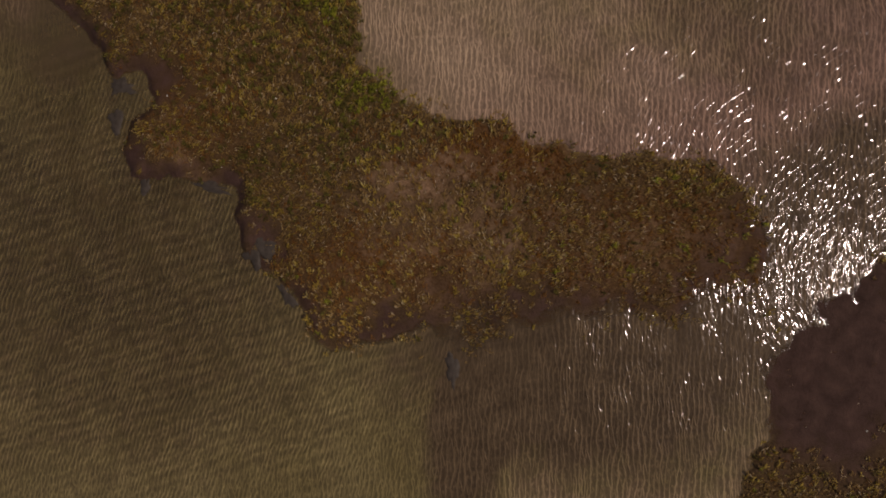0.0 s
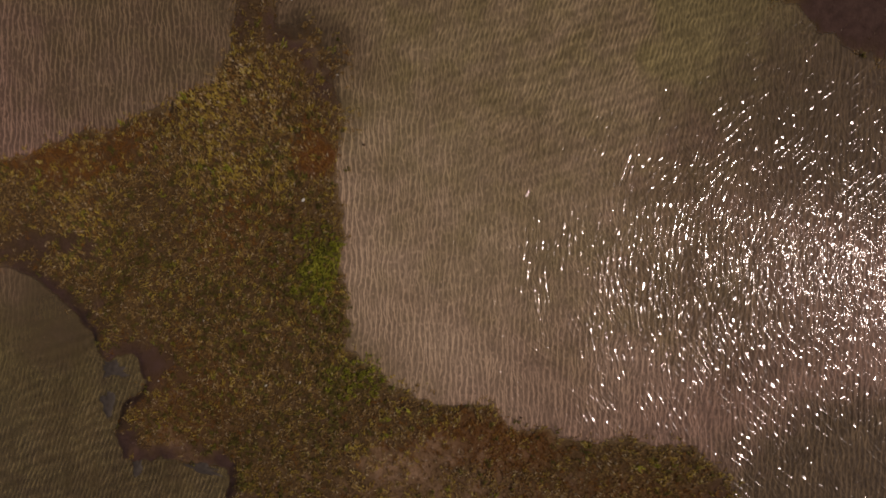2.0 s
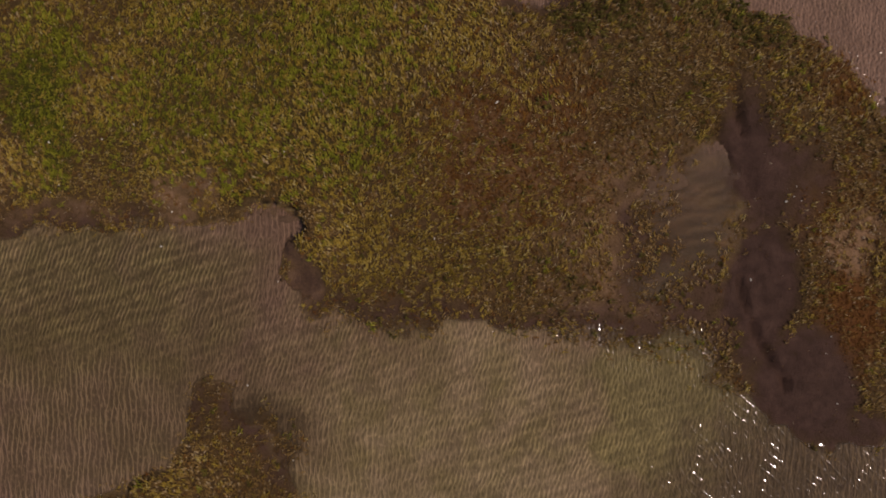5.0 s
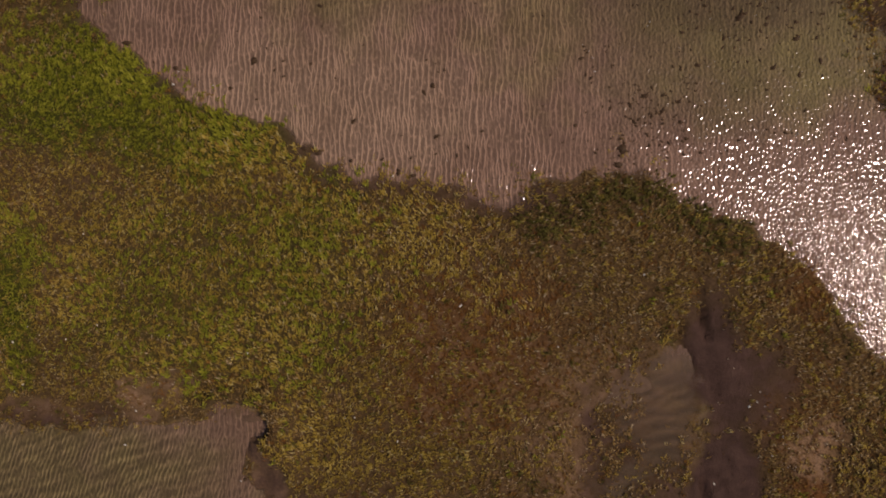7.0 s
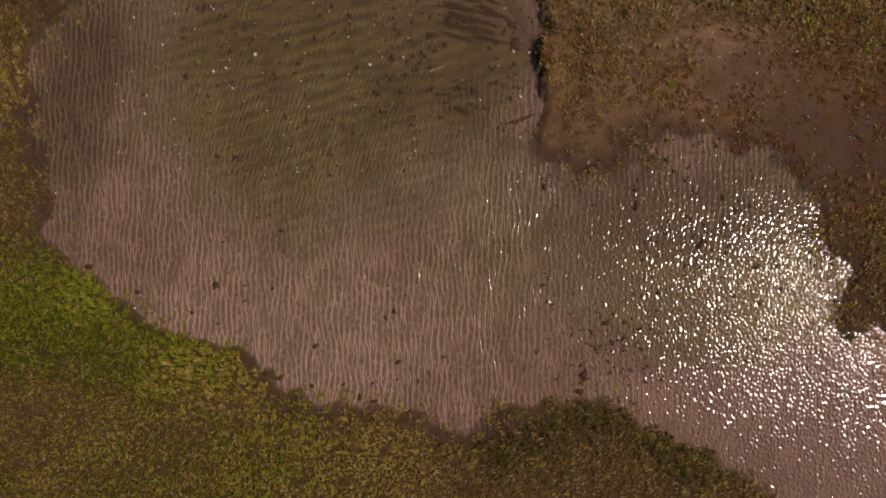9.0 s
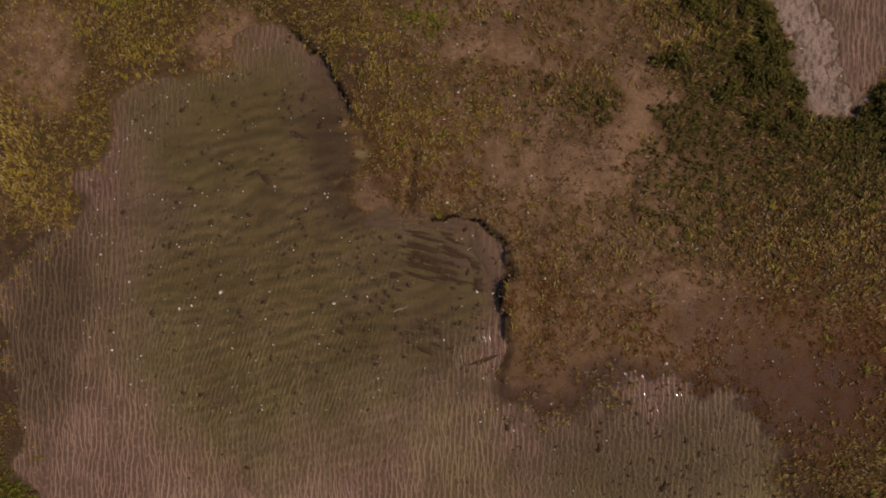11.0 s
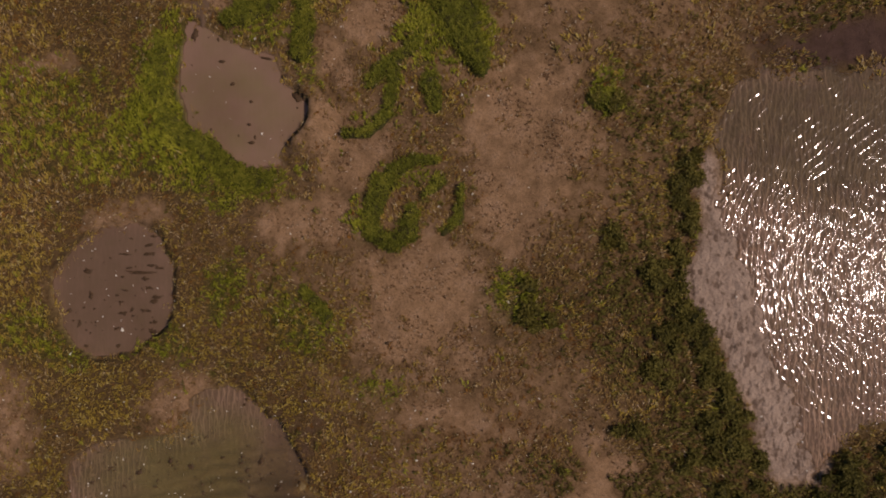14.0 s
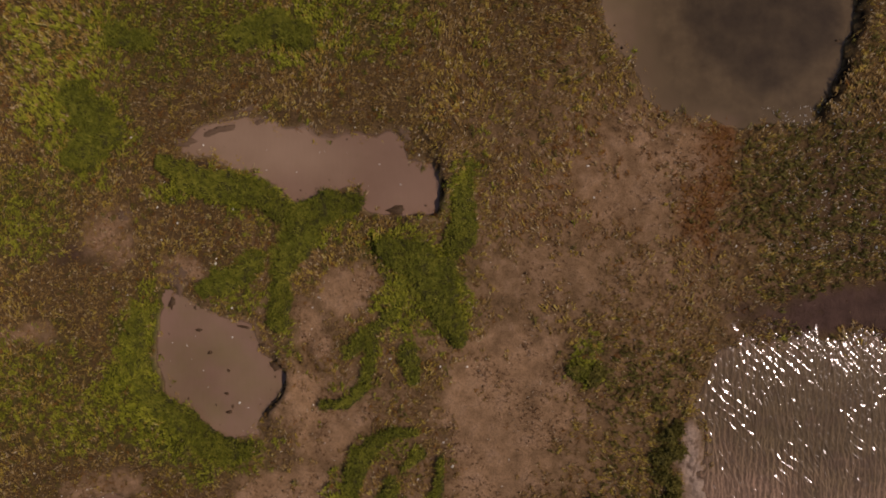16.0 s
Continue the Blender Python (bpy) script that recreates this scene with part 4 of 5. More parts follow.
# ---- water: a low swell on sheets that lie in the pools ----
wx, wy = np.arange(-38.0, 46.0, 0.1), np.arange(-32.0, 116.0, 0.16)
WX, WY = np.meshgrid(wx, wy)
wet_d = at("D", WX, WY)
stir = (1 - 0.985 * at("calm", WX, WY)) * np.clip(0.7 - wet_d * 1.2, 0.5, 1)
swell = at("swell", WX, WY)
weave = 0.3 * rugged(WX, WY, 1.6, 58, 2)
SURF = 0.005 * swell * stir * (np.sin(2 * np.pi / 0.62 * (WX + 0.2 * WY + weave)) + np.sin(2 * np.pi / 0.8 * (WY + 0.3 * WX + weave)) + np.sin(2 * np.pi / 0.7 * (WX - 0.5 * WY - weave))) - 0.004
deep = np.clip(-at("height", WX, WY), 0, 1)
use = (wet_d < 0.25 + 0.9 * at("soft", WX, WY))
cell_use = use[:-1, :-1] & use[1:, :-1] & use[:-1, 1:] & use[1:, 1:]
nearest = np.rint(np.interp(wy, gy, np.arange(NY))).astype(int)[:, None], np.rint(np.interp(wx, gx, np.arange(NX))).astype(int)[None]
near = OWNER[nearest]
allq = sheet(len(wx), len(wy)).reshape(len(wy) - 1, len(wx) - 1, 4)
still = np.isin(near, [k for k, name in enumerate(POOLS) if name in ("pond_2", "pond_3", "pond_4")])
stir = np.where(still, 0.02, stir) * np.where(near == list(POOLS).index("pond_1"), 0.3, 1)
layers = {"stir": stir, "swell": swell, "depth": deep}
for key in ("olive", "peaty", "pale", "clear", "cross", "chop"):
    layers[key] = np.clip(at(key, WX, WY), 0, {"olive": 1.3, "peaty": 1.35, "cross": 1.6}.get(key, 1))
WATERS = {"lagoon": "olive murky lagoon with wind ripples beside the marsh", "shallows": "brown shallow water rippling over flooded marsh", "channel": "pinkish silty tidal channel with wind ripples", "hollow": "small olive pool in dark mud", "bay": "pinkish and olive silty bay with fine ripples", "pond_1": "small oval brown pond with weed rows", "pond_2": "calm silty pond ringed by green grass", "pond_3": "long calm silty pond with a black peat bank", "pond_4": "dark still pond with a steep peat bank", "sea": "sunlit rippled brown water beyond a pale beach"}
for k, name in enumerate(POOLS):
    q = allq[cell_use & (near[:-1, :-1] == k)]
    used, q = np.unique(q, return_inverse=True)
    pts = np.stack([WX.ravel()[used], WY.ravel()[used], SURF.ravel()[used]], -1)
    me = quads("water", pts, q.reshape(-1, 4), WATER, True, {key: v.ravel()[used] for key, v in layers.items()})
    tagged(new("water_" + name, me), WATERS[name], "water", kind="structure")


# ---- plants ----
def blades(x, y, z, rng, count, length, width, lean, up, wind=0.0, loose=0.07):
    """Leaf-shaped blades in tufts at the given roots: four points and one bent face a blade."""
    n = len(x) * count
    own = rng.uniform(0, 1, len(x))
    grow = np.repeat(0.7 + 0.6 * own, count)
    x, y, z = np.repeat(x, count), np.repeat(y, count), np.repeat(z, count)
    turn = rng.uniform(0, 2 * np.pi, n)
    size = length * grow * rng.uniform(0.6, 1.3, n)
    w = width * rng.uniform(0.6, 1.3, n) / 2
    out = lean * rng.uniform(0.4, 1.3, n)
    blow = 0.9 + 1.6 * lattice(x * 0.3, y * 0.3, 77)
    cx, cy = np.cos(turn) * out + wind * np.cos(blow), np.sin(turn) * out + wind * np.sin(blow)
    x, y = x + rng.normal(0, loose, n), y + rng.normal(0, loose, n)
    reach = np.hypot(cx, cy) + 1e-6
    side = np.stack([-cy / reach, cx / reach, np.zeros(n)], -1) * w[:, None]
    root = np.stack([x, y, z - 0.02], -1)
    mid = root + np.stack([cx * size * 0.55, cy * size * 0.55, up * size * 0.7], -1)
    tip = root + np.stack([cx * size * 1.15, cy * size * 1.15, up * size * rng.uniform(0.6, 1.05, n)], -1)
    v = np.stack([root, mid + side, tip, mid - side], 1)
    return v.reshape(-1, 3), np.arange(n * 4).reshape(n, 4), {"tuft": np.repeat(own, count * 4)}


rng = np.random.RandomState(5)
PITCH = 0.190
px, py = np.meshgrid(np.arange(-34, 44, PITCH), np.arange(-27, 113, PITCH))
px = px.ravel() + rng.uniform(-0.5, 0.5, px.size) * PITCH
py = py.ravel() + rng.uniform(-0.5, 0.5, py.size) * PITCH
d, bare, wetness = at("D", px, py), at("bare", px, py), np.clip(at("wet", px, py), 0, 1.2)
clump = rugged(px, py, 1.1, 61, 3)
green, shrub = at("moss", px, py), at("shrub", px, py)
cover = 1.05 - 0.8 * bare - 0.6 * at("thin", px, py) - 1.4 * wetness + 0.28 * clump + 0.5 * np.clip(green - 0.5, 0, 1)
fringe = at("moss", px, py) + at("scarp", px, py) < 0.9
strewn = np.clip(patches(px, py, [(12.0, 30.0, 2.6, 3.4, 1.0), (12.0, 25.6, 2.5, 1.6, 0.8)]), 0, 1) * np.clip(0.5 + rugged(px, py, 0.9, 66, 2), 0, 1)
softly = at("soft", px, py)
drowned = softly * np.clip(1.05 + d / 1.9, 0, 1) * np.clip(0.55 + 0.8 * rugged(px, py, 1.2, 68, 3), 0, 1) * (d < 0.35)
cover = np.where((d < 0.9) & fringe, cover * np.clip((d + 0.55) / 1.0, 0, 1) + 0.35 * strewn, cover) * ((d > 0.02) | (fringe & (d > -0.5 - 1.6 * strewn))) * (at("sand", px, py) < 0.35)
cover = np.maximum(cover * (1 - 0.5 * softly * (np.abs(d) < 0.5)), drowned) * (1 - 0.975 * at("far", px, py))
keep = rng.uniform(0, 1, px.size) < cover
px, py, clump, green, shrub = px[keep], py[keep], clump[keep], green[keep], shrub[keep]
pz = at("height", px, py)
kinds = ["brown", "yellow", "green", "shrub", "rust"]
weight = np.stack([np.full(px.size, 0.4), 0.12 + 1.05 * at("yellow", px, py), 0.006 + (1.3 + 0.6 * (py < 50)) * green ** 1.3, 0.02 + 1.0 * shrub ** 1.3, 0.04 + 0.9 * at("rust", px, py)])
weight = weight * np.exp(0.75 * np.stack([rugged(px, py, 2.4, 70 + 5 * k, 5) for k in range(5)]))
weight[1:4] *= 1 - 0.75 * np.clip(np.maximum(at("bare", px, py), at("thin", px, py)), 0, 1) * (green < 0.5)
weight = weight / weight.sum(0)
pick = (rng.uniform(0, 1, px.size)[None] > np.cumsum(weight, 0)).sum(0)
SHAPES = {"brown": (10, 0.16, 0.042, 0.55, 0.8), "yellow": (10, 0.175, 0.044, 0.5, 0.85), "green": (11, 0.22, 0.047, 0.5, 0.9), "shrub": (12, 0.17, 0.05, 0.65, 1.1), "rust": (10, 0.14, 0.04, 0.6, 0.8)}
NAMES = {"brown": ("dry_marsh_stubble", "dry brown marsh stubble with pale straw"), "yellow": ("yellow_sedge", "low yellow olive sedge on brown mud"), "green": ("marsh_grass", "lush green marsh grass in patches"), "shrub": ("sea_purslane", "dark green low shrub along the shore"), "rust": ("glasswort", "rust red glasswort on wet mud")}
for k, kind in enumerate(kinds):
    s = pick == k
    count, length, width, lean, up = SHAPES[kind]
    v, f, own = blades(px[s], py[s], pz[s], rng, count, length, width, lean, up, wind=0.5, loose=0.06)
    tagged(new(NAMES[kind][0], quads(kind, v, f, BLADES[kind], False, own)), NAMES[kind][1], "plants", kind="stuff")


# short dark sprigs on the barer mud
m = 230000
sx, sy = rng.uniform(-19, 30, m), rng.uniform(-8, 99, m)
sd, sbare = at("D", sx, sy), np.clip(np.maximum(at("bare", sx, sy), at("thin", sx, sy)), 0, 1)
chance = (0.1 + 0.9 * sbare) * np.clip(0.3 + 0.75 * rugged(sx, sy, 1.3, 181, 4), 0, 1) * (1 - 0.6 * np.clip(at("wet", sx, sy), 0, 1)) * (sd > 0.15) * (at("sand", sx, sy) < 0.2) * (at("far", sx, sy) < 0.3)
sel = rng.uniform(0, 1, m) < 1.3 * chance
sx, sy = sx[sel], sy[sel]
v, f, own = blades(sx, sy, at("height", sx, sy), rng, 4, 0.095, 0.04, 0.7, 0.7, wind=0.3, loose=0.035)
tagged(new("seablite", quads("seablite", v, f, BLADES["sprig"], False, own)), "short dark red brown sprigs on bare tan mud", "plants", kind="stuff")


def part(name, mesh, parent, label=""):
    ob = new(name, mesh)
    ob.parent = parent
    return tagged(ob, label)


def lump(name, material, rx, ry, rz, rings=5, around=12, seed=0, rag=0.25):
    """A low irregular mound of quads, flat underneath."""
    r = np.random.RandomState(seed)
    a, t = np.meshgrid(np.arange(around) / around * 2 * np.pi, np.linspace(0.02, 1, rings))
    out = 1 + rag * rugged(np.cos(a) * 2 + seed, np.sin(a) * 2, 1.0, 100 + seed % 50, 3)
    z = (1 - t ** 2.2) + 0.12 * rag * r.uniform(-1, 1, a.shape) * (t < 0.9)
    v = np.stack([rx * t * out * np.cos(a), ry * t * out * np.sin(a), rz * z - 0.04 * (t > 0.99)], -1).reshape(-1, 3)
    i, j = np.meshgrid(np.arange(around), np.arange(rings - 1))
    k = (i + 1) % around
    f = np.stack([j * around + i, (j + 1) * around + i, (j + 1) * around + k, j * around + k], -1).reshape(-1, 4)
    return quads(name, v, f, material, True)


def grass_tussock(spine, seed):
    """A thick mat of grass along a bent spine, on its own mound of roots."""
    r = np.random.RandomState(seed)
    p = np.array(spine, float) * (1, 1, 0.8)
    cx, cy = p[:, 0].mean(), p[:, 1].mean()
    z0 = float(at("height", np.array([cx]), np.array([cy]))[0])
    thing = new("grass_tussock")
    thing.matrix_world = pose(cx, cy, max(z0, 0.02))
    tagged(thing, "thick green grass tussock rising from bare marsh mud", "grass", group="green tussocks by the ponds")
    high = 0.12 + 0.2 * p[:, 2].max()

    def rise(x, y):
        best = np.full(x.shape, -1.0)
        fray = 1 + 0.33 * rugged(x, y, 0.8, 130, 3)
        for a, b in zip(p, p[1:]):
            t = np.clip(((x - a[0]) * (b[0] - a[0]) + (y - a[1]) * (b[1] - a[1])) / ((b[0] - a[0]) ** 2 + (b[1] - a[1]) ** 2), 0, 1)
            w = (a[2] + t * (b[2] - a[2])) * fray
            away = np.hypot(x - a[0] - t * (b[0] - a[0]), y - a[1] - t * (b[1] - a[1]))
            best = np.maximum(best, 1 - (away / w) ** 2)
        return best

    lo, hi = (p[:, :2] - p[:, 2:] * 1.5).min(0), (p[:, :2] + p[:, 2:] * 1.5).max(0)
    x, y = np.meshgrid(np.arange(lo[0], hi[0], 0.11), np.arange(lo[1], hi[1], 0.11))
    k = rise(x, y)
    z = np.where(k > 0, high * np.clip(k, 0, 1) ** 0.55 * (1 + 0.2 * rugged(x, y, 0.4, 140, 2)), -0.06)
    f = sheet(x.shape[1], x.shape[0])
    f = f[(k.ravel()[f] > 0).any(1)]
    used, f = np.unique(f, return_inverse=True)
    v = np.stack([x - cx, y - cy, z], -1).reshape(-1, 3)[used]
    part("mound", quads("mound", v, f.reshape(-1, 4), SOIL_MOUND), thing, "dark root mound")
    n = int((hi[0] - lo[0]) * (hi[1] - lo[1]) * 80)
    x, y = r.uniform(lo[0], hi[0], n), r.uniform(lo[1], hi[1], n)
    k = rise(x, y)
    x, y, k = x[k > -0.12], y[k > -0.12], k[k > -0.12]
    v, f, own = blades(x - cx, y - cy, high * np.clip(k, 0, 1) ** 0.55, r, 16, 0.17, 0.028, 0.55, 0.85, wind=0.3, loose=0.06)
    part("foliage", quads("foliage", v, f, BLADES["tussock"], False, own), thing)
    return thing


SOIL_MOUND = matter("root_mat", (0.03, 0.03, 0.008), (0.07, 0.06, 0.02), 10, 0.9, 0.6)
for k, spine in enumerate(MATS):
    grass_tussock(spine, 200 + k)


# ---- low bushes above the beach ----
def low_bush(x, y, size, seed):
    r = np.random.RandomState(seed)
    thing = new("low_bush")
    thing.matrix_world = pose(x, y, max(float(at("height", np.array([x]), np.array([y]))[0]), 0.02))
    tagged(thing, "low dark green shrub with dense small leaves on the bank", "shrub", group="shrubs above the beach")
    part("stem_mound", lump("stem_mound", SOIL_MOUND, size * 0.8, size * 0.7, size * 0.75, 5, 14, seed, 0.4), thing, "dark tangle of stems")
    n = int(90 * size * size) + 20
    a, q = r.uniform(0, 2 * np.pi, n), np.sqrt(r.uniform(0, 1, n))
    out = 1 + 0.45 * rugged(np.cos(a) * 1.5 + seed, np.sin(a) * 1.5, 0.8, 150, 3)
    v, f, own = blades(size * q * out * np.cos(a), size * q * out * np.sin(a), size * 0.8 * (1 - q ** 2.2), r, 14, 0.15, 0.05, 0.6, 0.9, wind=0.1, loose=0.05)
    part("foliage", quads("foliage", v, f, BLADES["shrub"], False, own), thing)


bush = np.random.RandomState(12)
count = 0
for a, b in zip(BUSH_LINE, BUSH_LINE[1:]):
    for t in np.arange(0, 1, 0.42 / math.dist(a, b)):
        low_bush(a[0] + t * (b[0] - a[0]) + bush.normal(-0.25, 0.22), a[1] + t * (b[1] - a[1]) + bush.normal(0, 0.2), bush.uniform(0.2, 0.48), 800 + count)
        count += 1
for x, y in BUSHES:
    for k in range(3):
        low_bush(x + bush.normal(0, 0.45), y + bush.normal(0, 0.45), bush.uniform(0.25, 0.5), 800 + count)
        count += 1


# ---- weed strands and lumps on the pool beds ----
def afloat(x, y, lift):
    return max(float(at("height", np.array([x]), np.array([y]))[0]), -0.01) + lift


for k, (x, y, rx, ry, turn) in enumerate(STRANDS + ROWS + WEED_ROWS):
    ob = new("weed_strand", lump("weed_strand", WEED, rx, ry, 0.035, 4, 22, 300 + k, 0.45))
    ob.matrix_world = pose(x, y, afloat(x, y, 0.0), 0, 0, turn)
    tagged(ob, "dark brown strand of weed lying in shallow water", "weed", group="weed strands in the pools")
for k, (x, y, rx, ry, turn) in enumerate(LUMPS):
    ob = new("peat_clod", lump("peat_clod", WEED, rx, ry, 0.06 + 0.2 * min(rx, ry), 5, 14, 400 + k, 0.4))
    ob.matrix_world = pose(x, y, afloat(x, y, 0.0), 0, 0, turn)
    tagged(ob, "dark wet peat clod standing in shallow water", "clod", group="peat clods in the pools")
for k, (x, y, rx, ry, turn) in enumerate(BANKS):
    ob = new("mud_bank", lump("mud_bank", SILT, rx, ry, 0.05, 5, 24, 700 + k, 0.4))
    ob.matrix_world = pose(x, y, afloat(x, y, 0.0), 0, 0, turn)
    tagged(ob, "low smooth bank of pale grey pink silt at a pool edge", "mud bank", group="silt banks at the pools")
for k, (x, y, rx, ry, turn) in enumerate(SLABS):
    ob = new("mud_slab", lump("mud_slab", GREY_MUD, rx, ry, 0.07, 5, 24, 750 + k, 0.5))
    ob.matrix_world = pose(x, y, afloat(x, y, 0.0), 0, 0, turn)
    tagged(ob, "wet blue grey slab of mud fallen from the bank", "mud slab", group="mud slabs along the lagoon")
clods = [lump("small_clod", WEED, 0.07 + 0.02 * k, 0.05 + 0.015 * k, 0.05, 4, 10, 500 + k, 0.5) for k in range(4)]
AREAS = [(-6, 5, 52, 67, 120), (4, 8.5, 54, 60, 45), (-10, 12, 41, 47, 22), (9, 18, 43, 52, 60), (-2, 1.5, 79, 85, 6), (15, 21, 46, 51, 40), (-8.5, -4, 71, 76, 14)]
rng = np.random.RandomState(8)
for x0, x1, y0, y1, n in AREAS:
    for x, y in zip(rng.uniform(x0, x1, n), rng.uniform(y0, y1, n)):
        if float(at("D", np.array([x]), np.array([y]))[0]) < -0.1:
            ob = new("weed_lump", clods[rng.randint(4)])
            s = rng.uniform(0.4, 1.2)
            ob.matrix_world = pose(x, y, afloat(x, y, 0.0), 0, 0, rng.uniform(0, 360)) @ Matrix.Diagonal((s * 1.3, s, s, 1))
            tagged(ob, "small dark lump of weed in silty water", "weed", group="weed lumps in the bay")

# ---- driftwood and shells ----
stick = bpy.data.curves.new("driftwood_stick", "CURVE")
stick.dimensions, stick.bevel_depth, stick.bevel_resolution = "3D", 0.022, 2
line = stick.splines.new("POLY")
line.points.add(4)
for k, pt in enumerate(line.points):
    pt.co, pt.radius = (-0.34 + 0.17 * k, 0.02 * math.sin(k * 1.7), 0.004 * k, 1), 1.1 - 0.16 * k
stick.materials.append(WOOD)
ob = new("driftwood_stick", stick)
ob.matrix_world = pose(4.57, 56.79, 0.02, 0, 0, 22)
tagged(ob, "pale grey driftwood stick lying in shallow water", "driftwood")

shells = [lump("shell", SHELL, 0.035 + 0.008 * k, 0.028 + 0.006 * k, 0.02, 3, 8, 600 + k, 0.3) for k in range(3)]


def shell(x, y, s, turn):
    ob = new("shell", shells[int(turn) % 3])
    ob.matrix_world = pose(x, y, afloat(x, y, 0.02), rng.uniform(-25, 25), rng.uniform(-25, 25), turn) @ Matrix.Diagonal((s, s, s, 1))
    tagged(ob, "small bleached white shell on the marsh", "shell", group="shells strewn over the marsh")


for x, y, s in ((-6.62, 14.7, 3.0), (-6.8, 6.5, 1.8), (17.44, 59.55, 2.6), (3.98, 36.26, 2.0), (9.51, 77.83, 1.8), (-8.3, 6.4, 1.6), (10.9, 58.2, 1.6)):
    shell(x, y, s, 40)
flecks = lump("fleck", SHELL, 0.03, 0.022, 0.012, 3, 6, 650, 0.4)
co = np.array([v.co for v in flecks.vertices])
fq = np.array([list(f.vertices) for f in flecks.polygons])
vs, fs = [], []
# foam and grit; over shrubs and wet mud the flecks stand in for sun glints
for x0, x1, y0, y1, n, top in [(-10, 9, 52, 69, 420, 1.2), (8, 20, 43, 52, 60, 1.0), (-9, -3, 70, 77, 60, 1.0), (14, 26, 54, 64, 80, 1.0), (-14, 12, 33, 41, 90, 1.0), (-3, 12, 76, 94, 90, 1.0), (23, 29, 86, 93, 1300, 0.8), (16, 19, 28, 33, 25, 1.3), (16, 27, 50, 62, 130, 1.0)]:
    for x, y in zip(rng.uniform(x0, x1, n), rng.uniform(y0, y1, n)):
        a, k = rng.uniform(0, 6.28), (0.35 + rng.exponential(0.5)) * top
        turned = np.stack([co[:, 0] * math.cos(a) - co[:, 1] * math.sin(a), co[:, 0] * math.sin(a) + co[:, 1] * math.cos(a), co[:, 2]], -1) * k
        fs.append(fq + len(co) * len(vs))
        vs.append(turned + [x, y, afloat(x, y, 0.025)])
tagged(new("foam_glint_fleck", quads("foam_glint_fleck", np.concatenate(vs), np.concatenate(fs), SHELL)), "tiny white flecks of foam and shell grit, some standing in for sun glints", "flecks", kind="stuff")

# scraps of dark weed over the beds of the clear pools
scrap = lump("weed_scrap", WEED, 0.11, 0.05, 0.03, 3, 9, 670, 0.6)
co = np.array([v.co for v in scrap.vertices])
co[:, 1] += 2.2 * co[:, 0] ** 2
fq = np.array([list(f.vertices) for f in scrap.polygons])
vs, fs = [], []
for x0, x1, y0, y1, n in [(-8, 3, 56, 68, 420), (2, 8.8, 54, 60.5, 240), (-13, 9, 46, 57, 160), (9, 22, 43, 52, 220), (10.5, 14.5, 42.5, 47, 180), (13, 22, 48, 54, 300), (0, 9, 40.6, 44, 60), (-8, -3.8, 71, 76, 40)]:
    for x, y in zip(rng.uniform(x0, x1, n), rng.uniform(y0, y1, n)):
        if float(at("D", np.array([x]), np.array([y]))[0]) < -0.15 and lattice(np.array([x * 0.7]), np.array([y * 0.9]), 191)[0] > -0.25:
            a, k = rng.normal(0.2, 0.6), 0.45 + rng.exponential(0.45)
            turned = np.stack([co[:, 0] * math.cos(a) - co[:, 1] * math.sin(a), co[:, 0] * math.sin(a) + co[:, 1] * math.cos(a), co[:, 2]], -1) * k
            fs.append(fq + len(co) * len(vs))
            vs.append(turned + [x, y, afloat(x, y, 0.004)])
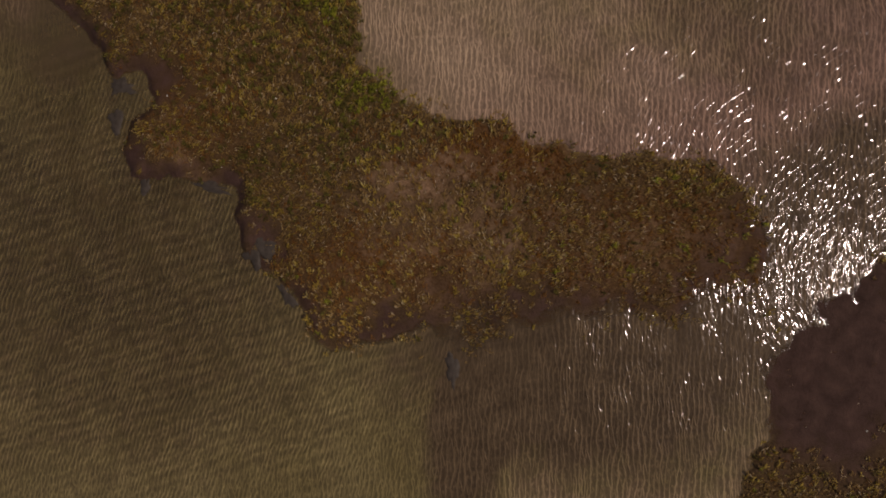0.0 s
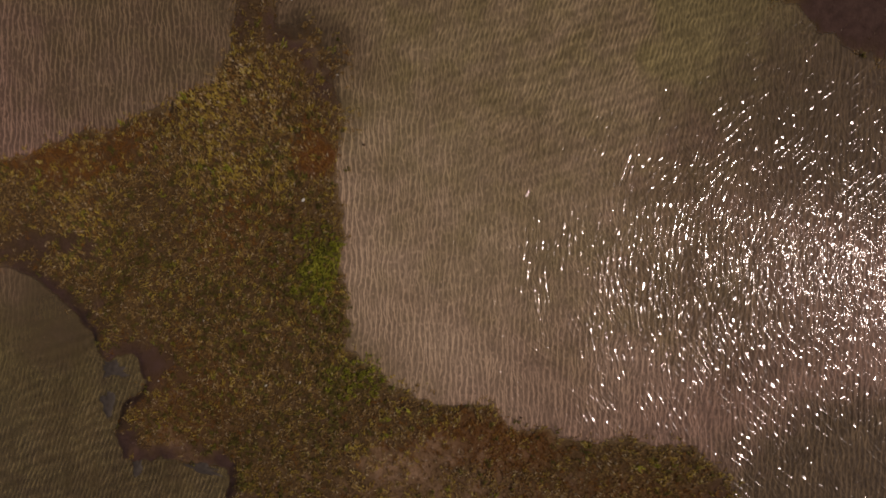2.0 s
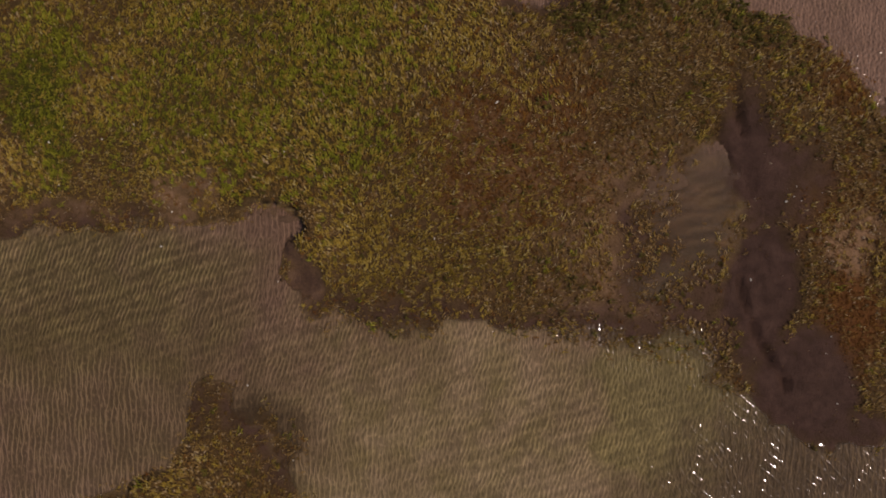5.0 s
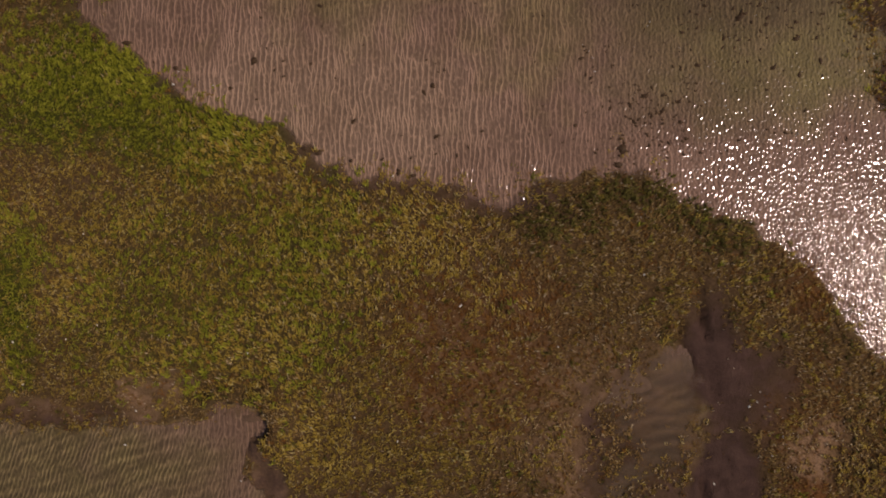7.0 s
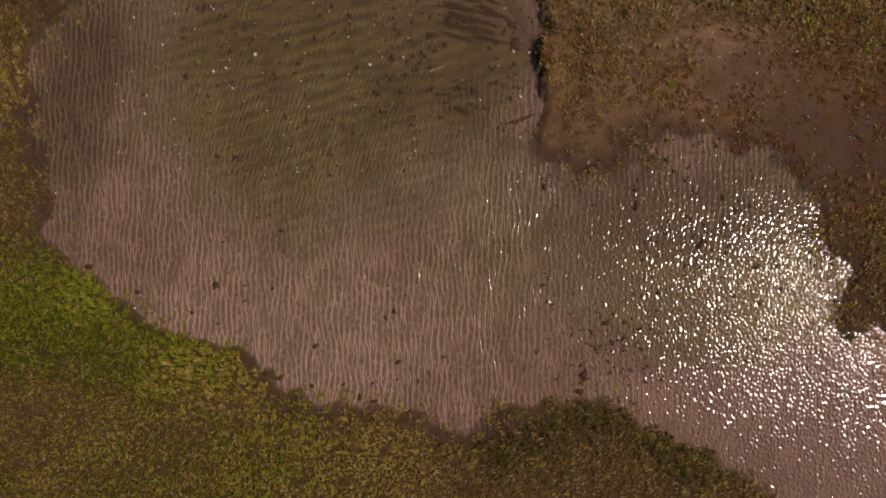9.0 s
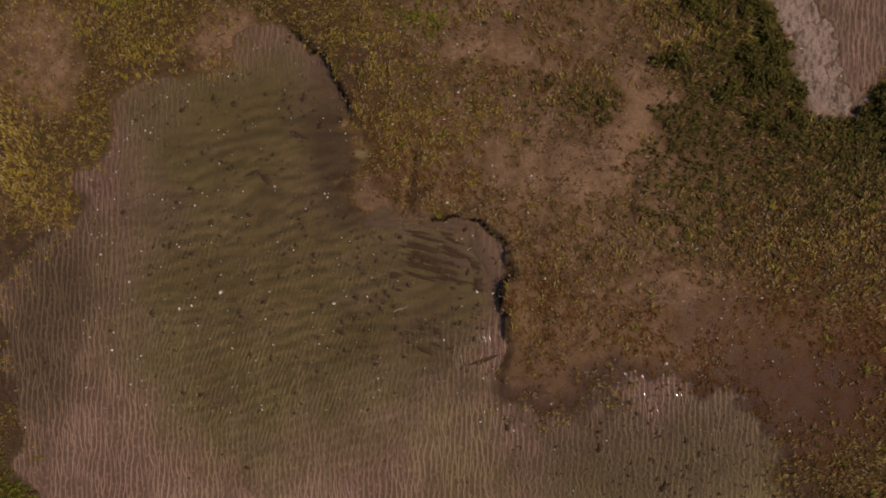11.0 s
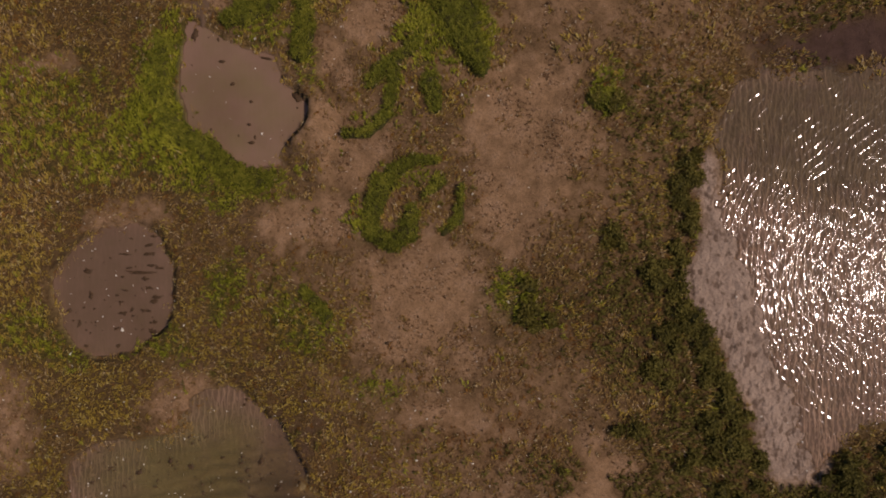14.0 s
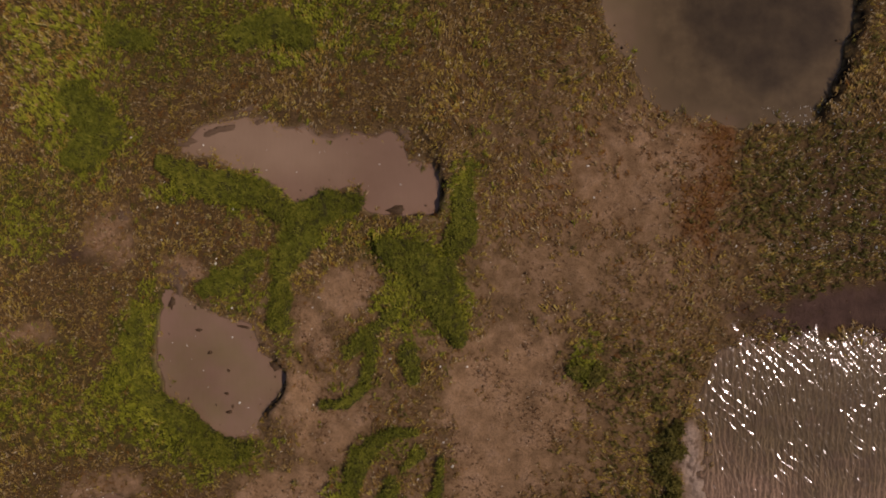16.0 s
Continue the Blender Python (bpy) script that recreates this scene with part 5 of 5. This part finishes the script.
tagged(new("weed_scrap", quads("weed_scrap", np.concatenate(vs), np.concatenate(fs), WEED)), "dark curled scraps of weed over the silty bed", "weed", kind="stuff")

# crumbs of peat and dead roots on the bare mud and along the pool edges
m = 40000
cxs, cys = rng.uniform(-18, 29, m), rng.uniform(-6, 98, m)
dd = at("D", cxs, cys)
chance = np.where(dd > 0.05, 0.22 * np.clip(at("bare", cxs, cys), 0, 1), 0.9 * np.exp(-((dd + 0.25) / 0.35) ** 2) + 0.3 * at("clear", cxs, cys) * (cys > 50)) * np.clip(0.35 + 0.9 * rugged(cxs, cys, 1.5, 171, 3), 0, 1)
chance = chance * (np.abs(cxs - 5 - 0.12 * (cys - 43)) < 22) * (at("sand", cxs, cys) < 0.2)
sel = rng.uniform(0, 1, m) < chance
crumb = lump("crumb", WEED, 0.045, 0.034, 0.03, 3, 6, 660, 0.5)
co = np.array([v.co for v in crumb.vertices])
fq = np.array([list(f.vertices) for f in crumb.polygons])
cxs, cys = cxs[sel], cys[sel]
czs = np.maximum(at("height", cxs, cys), -0.01)
ang, big = rng.uniform(0, 6.28, len(cxs)), 0.4 + rng.exponential(0.5, len(cxs))
rx = co[None, :, 0] * np.cos(ang)[:, None] - co[None, :, 1] * np.sin(ang)[:, None]
ry = co[None, :, 0] * np.sin(ang)[:, None] + co[None, :, 1] * np.cos(ang)[:, None]
vs = np.stack([rx * big[:, None] + cxs[:, None], ry * big[:, None] + cys[:, None], co[None, :, 2] * big[:, None] + czs[:, None]], -1).reshape(-1, 3)
fs = (fq[None] + len(co) * np.arange(len(cxs))[:, None, None]).reshape(-1, 4)
tagged(new("peat_crumb", quads("peat_crumb", vs, fs, WEED)), "dark crumbs of peat and dead roots on mud", "crumbs", kind="stuff")

n = 0
while n < 250:
    x, y = rng.uniform(-20, 28), rng.uniform(-8, 98)
    dd = float(at("D", np.array([x]), np.array([y]))[0])
    if abs(x - 5 - 0.12 * (y - 43)) < 21 and dd > -1.2 and (y > 28 or rng.uniform() < 0.25):
        shell(x, y, rng.uniform(0.5, 1.3), rng.uniform(0, 360))
        n += 1
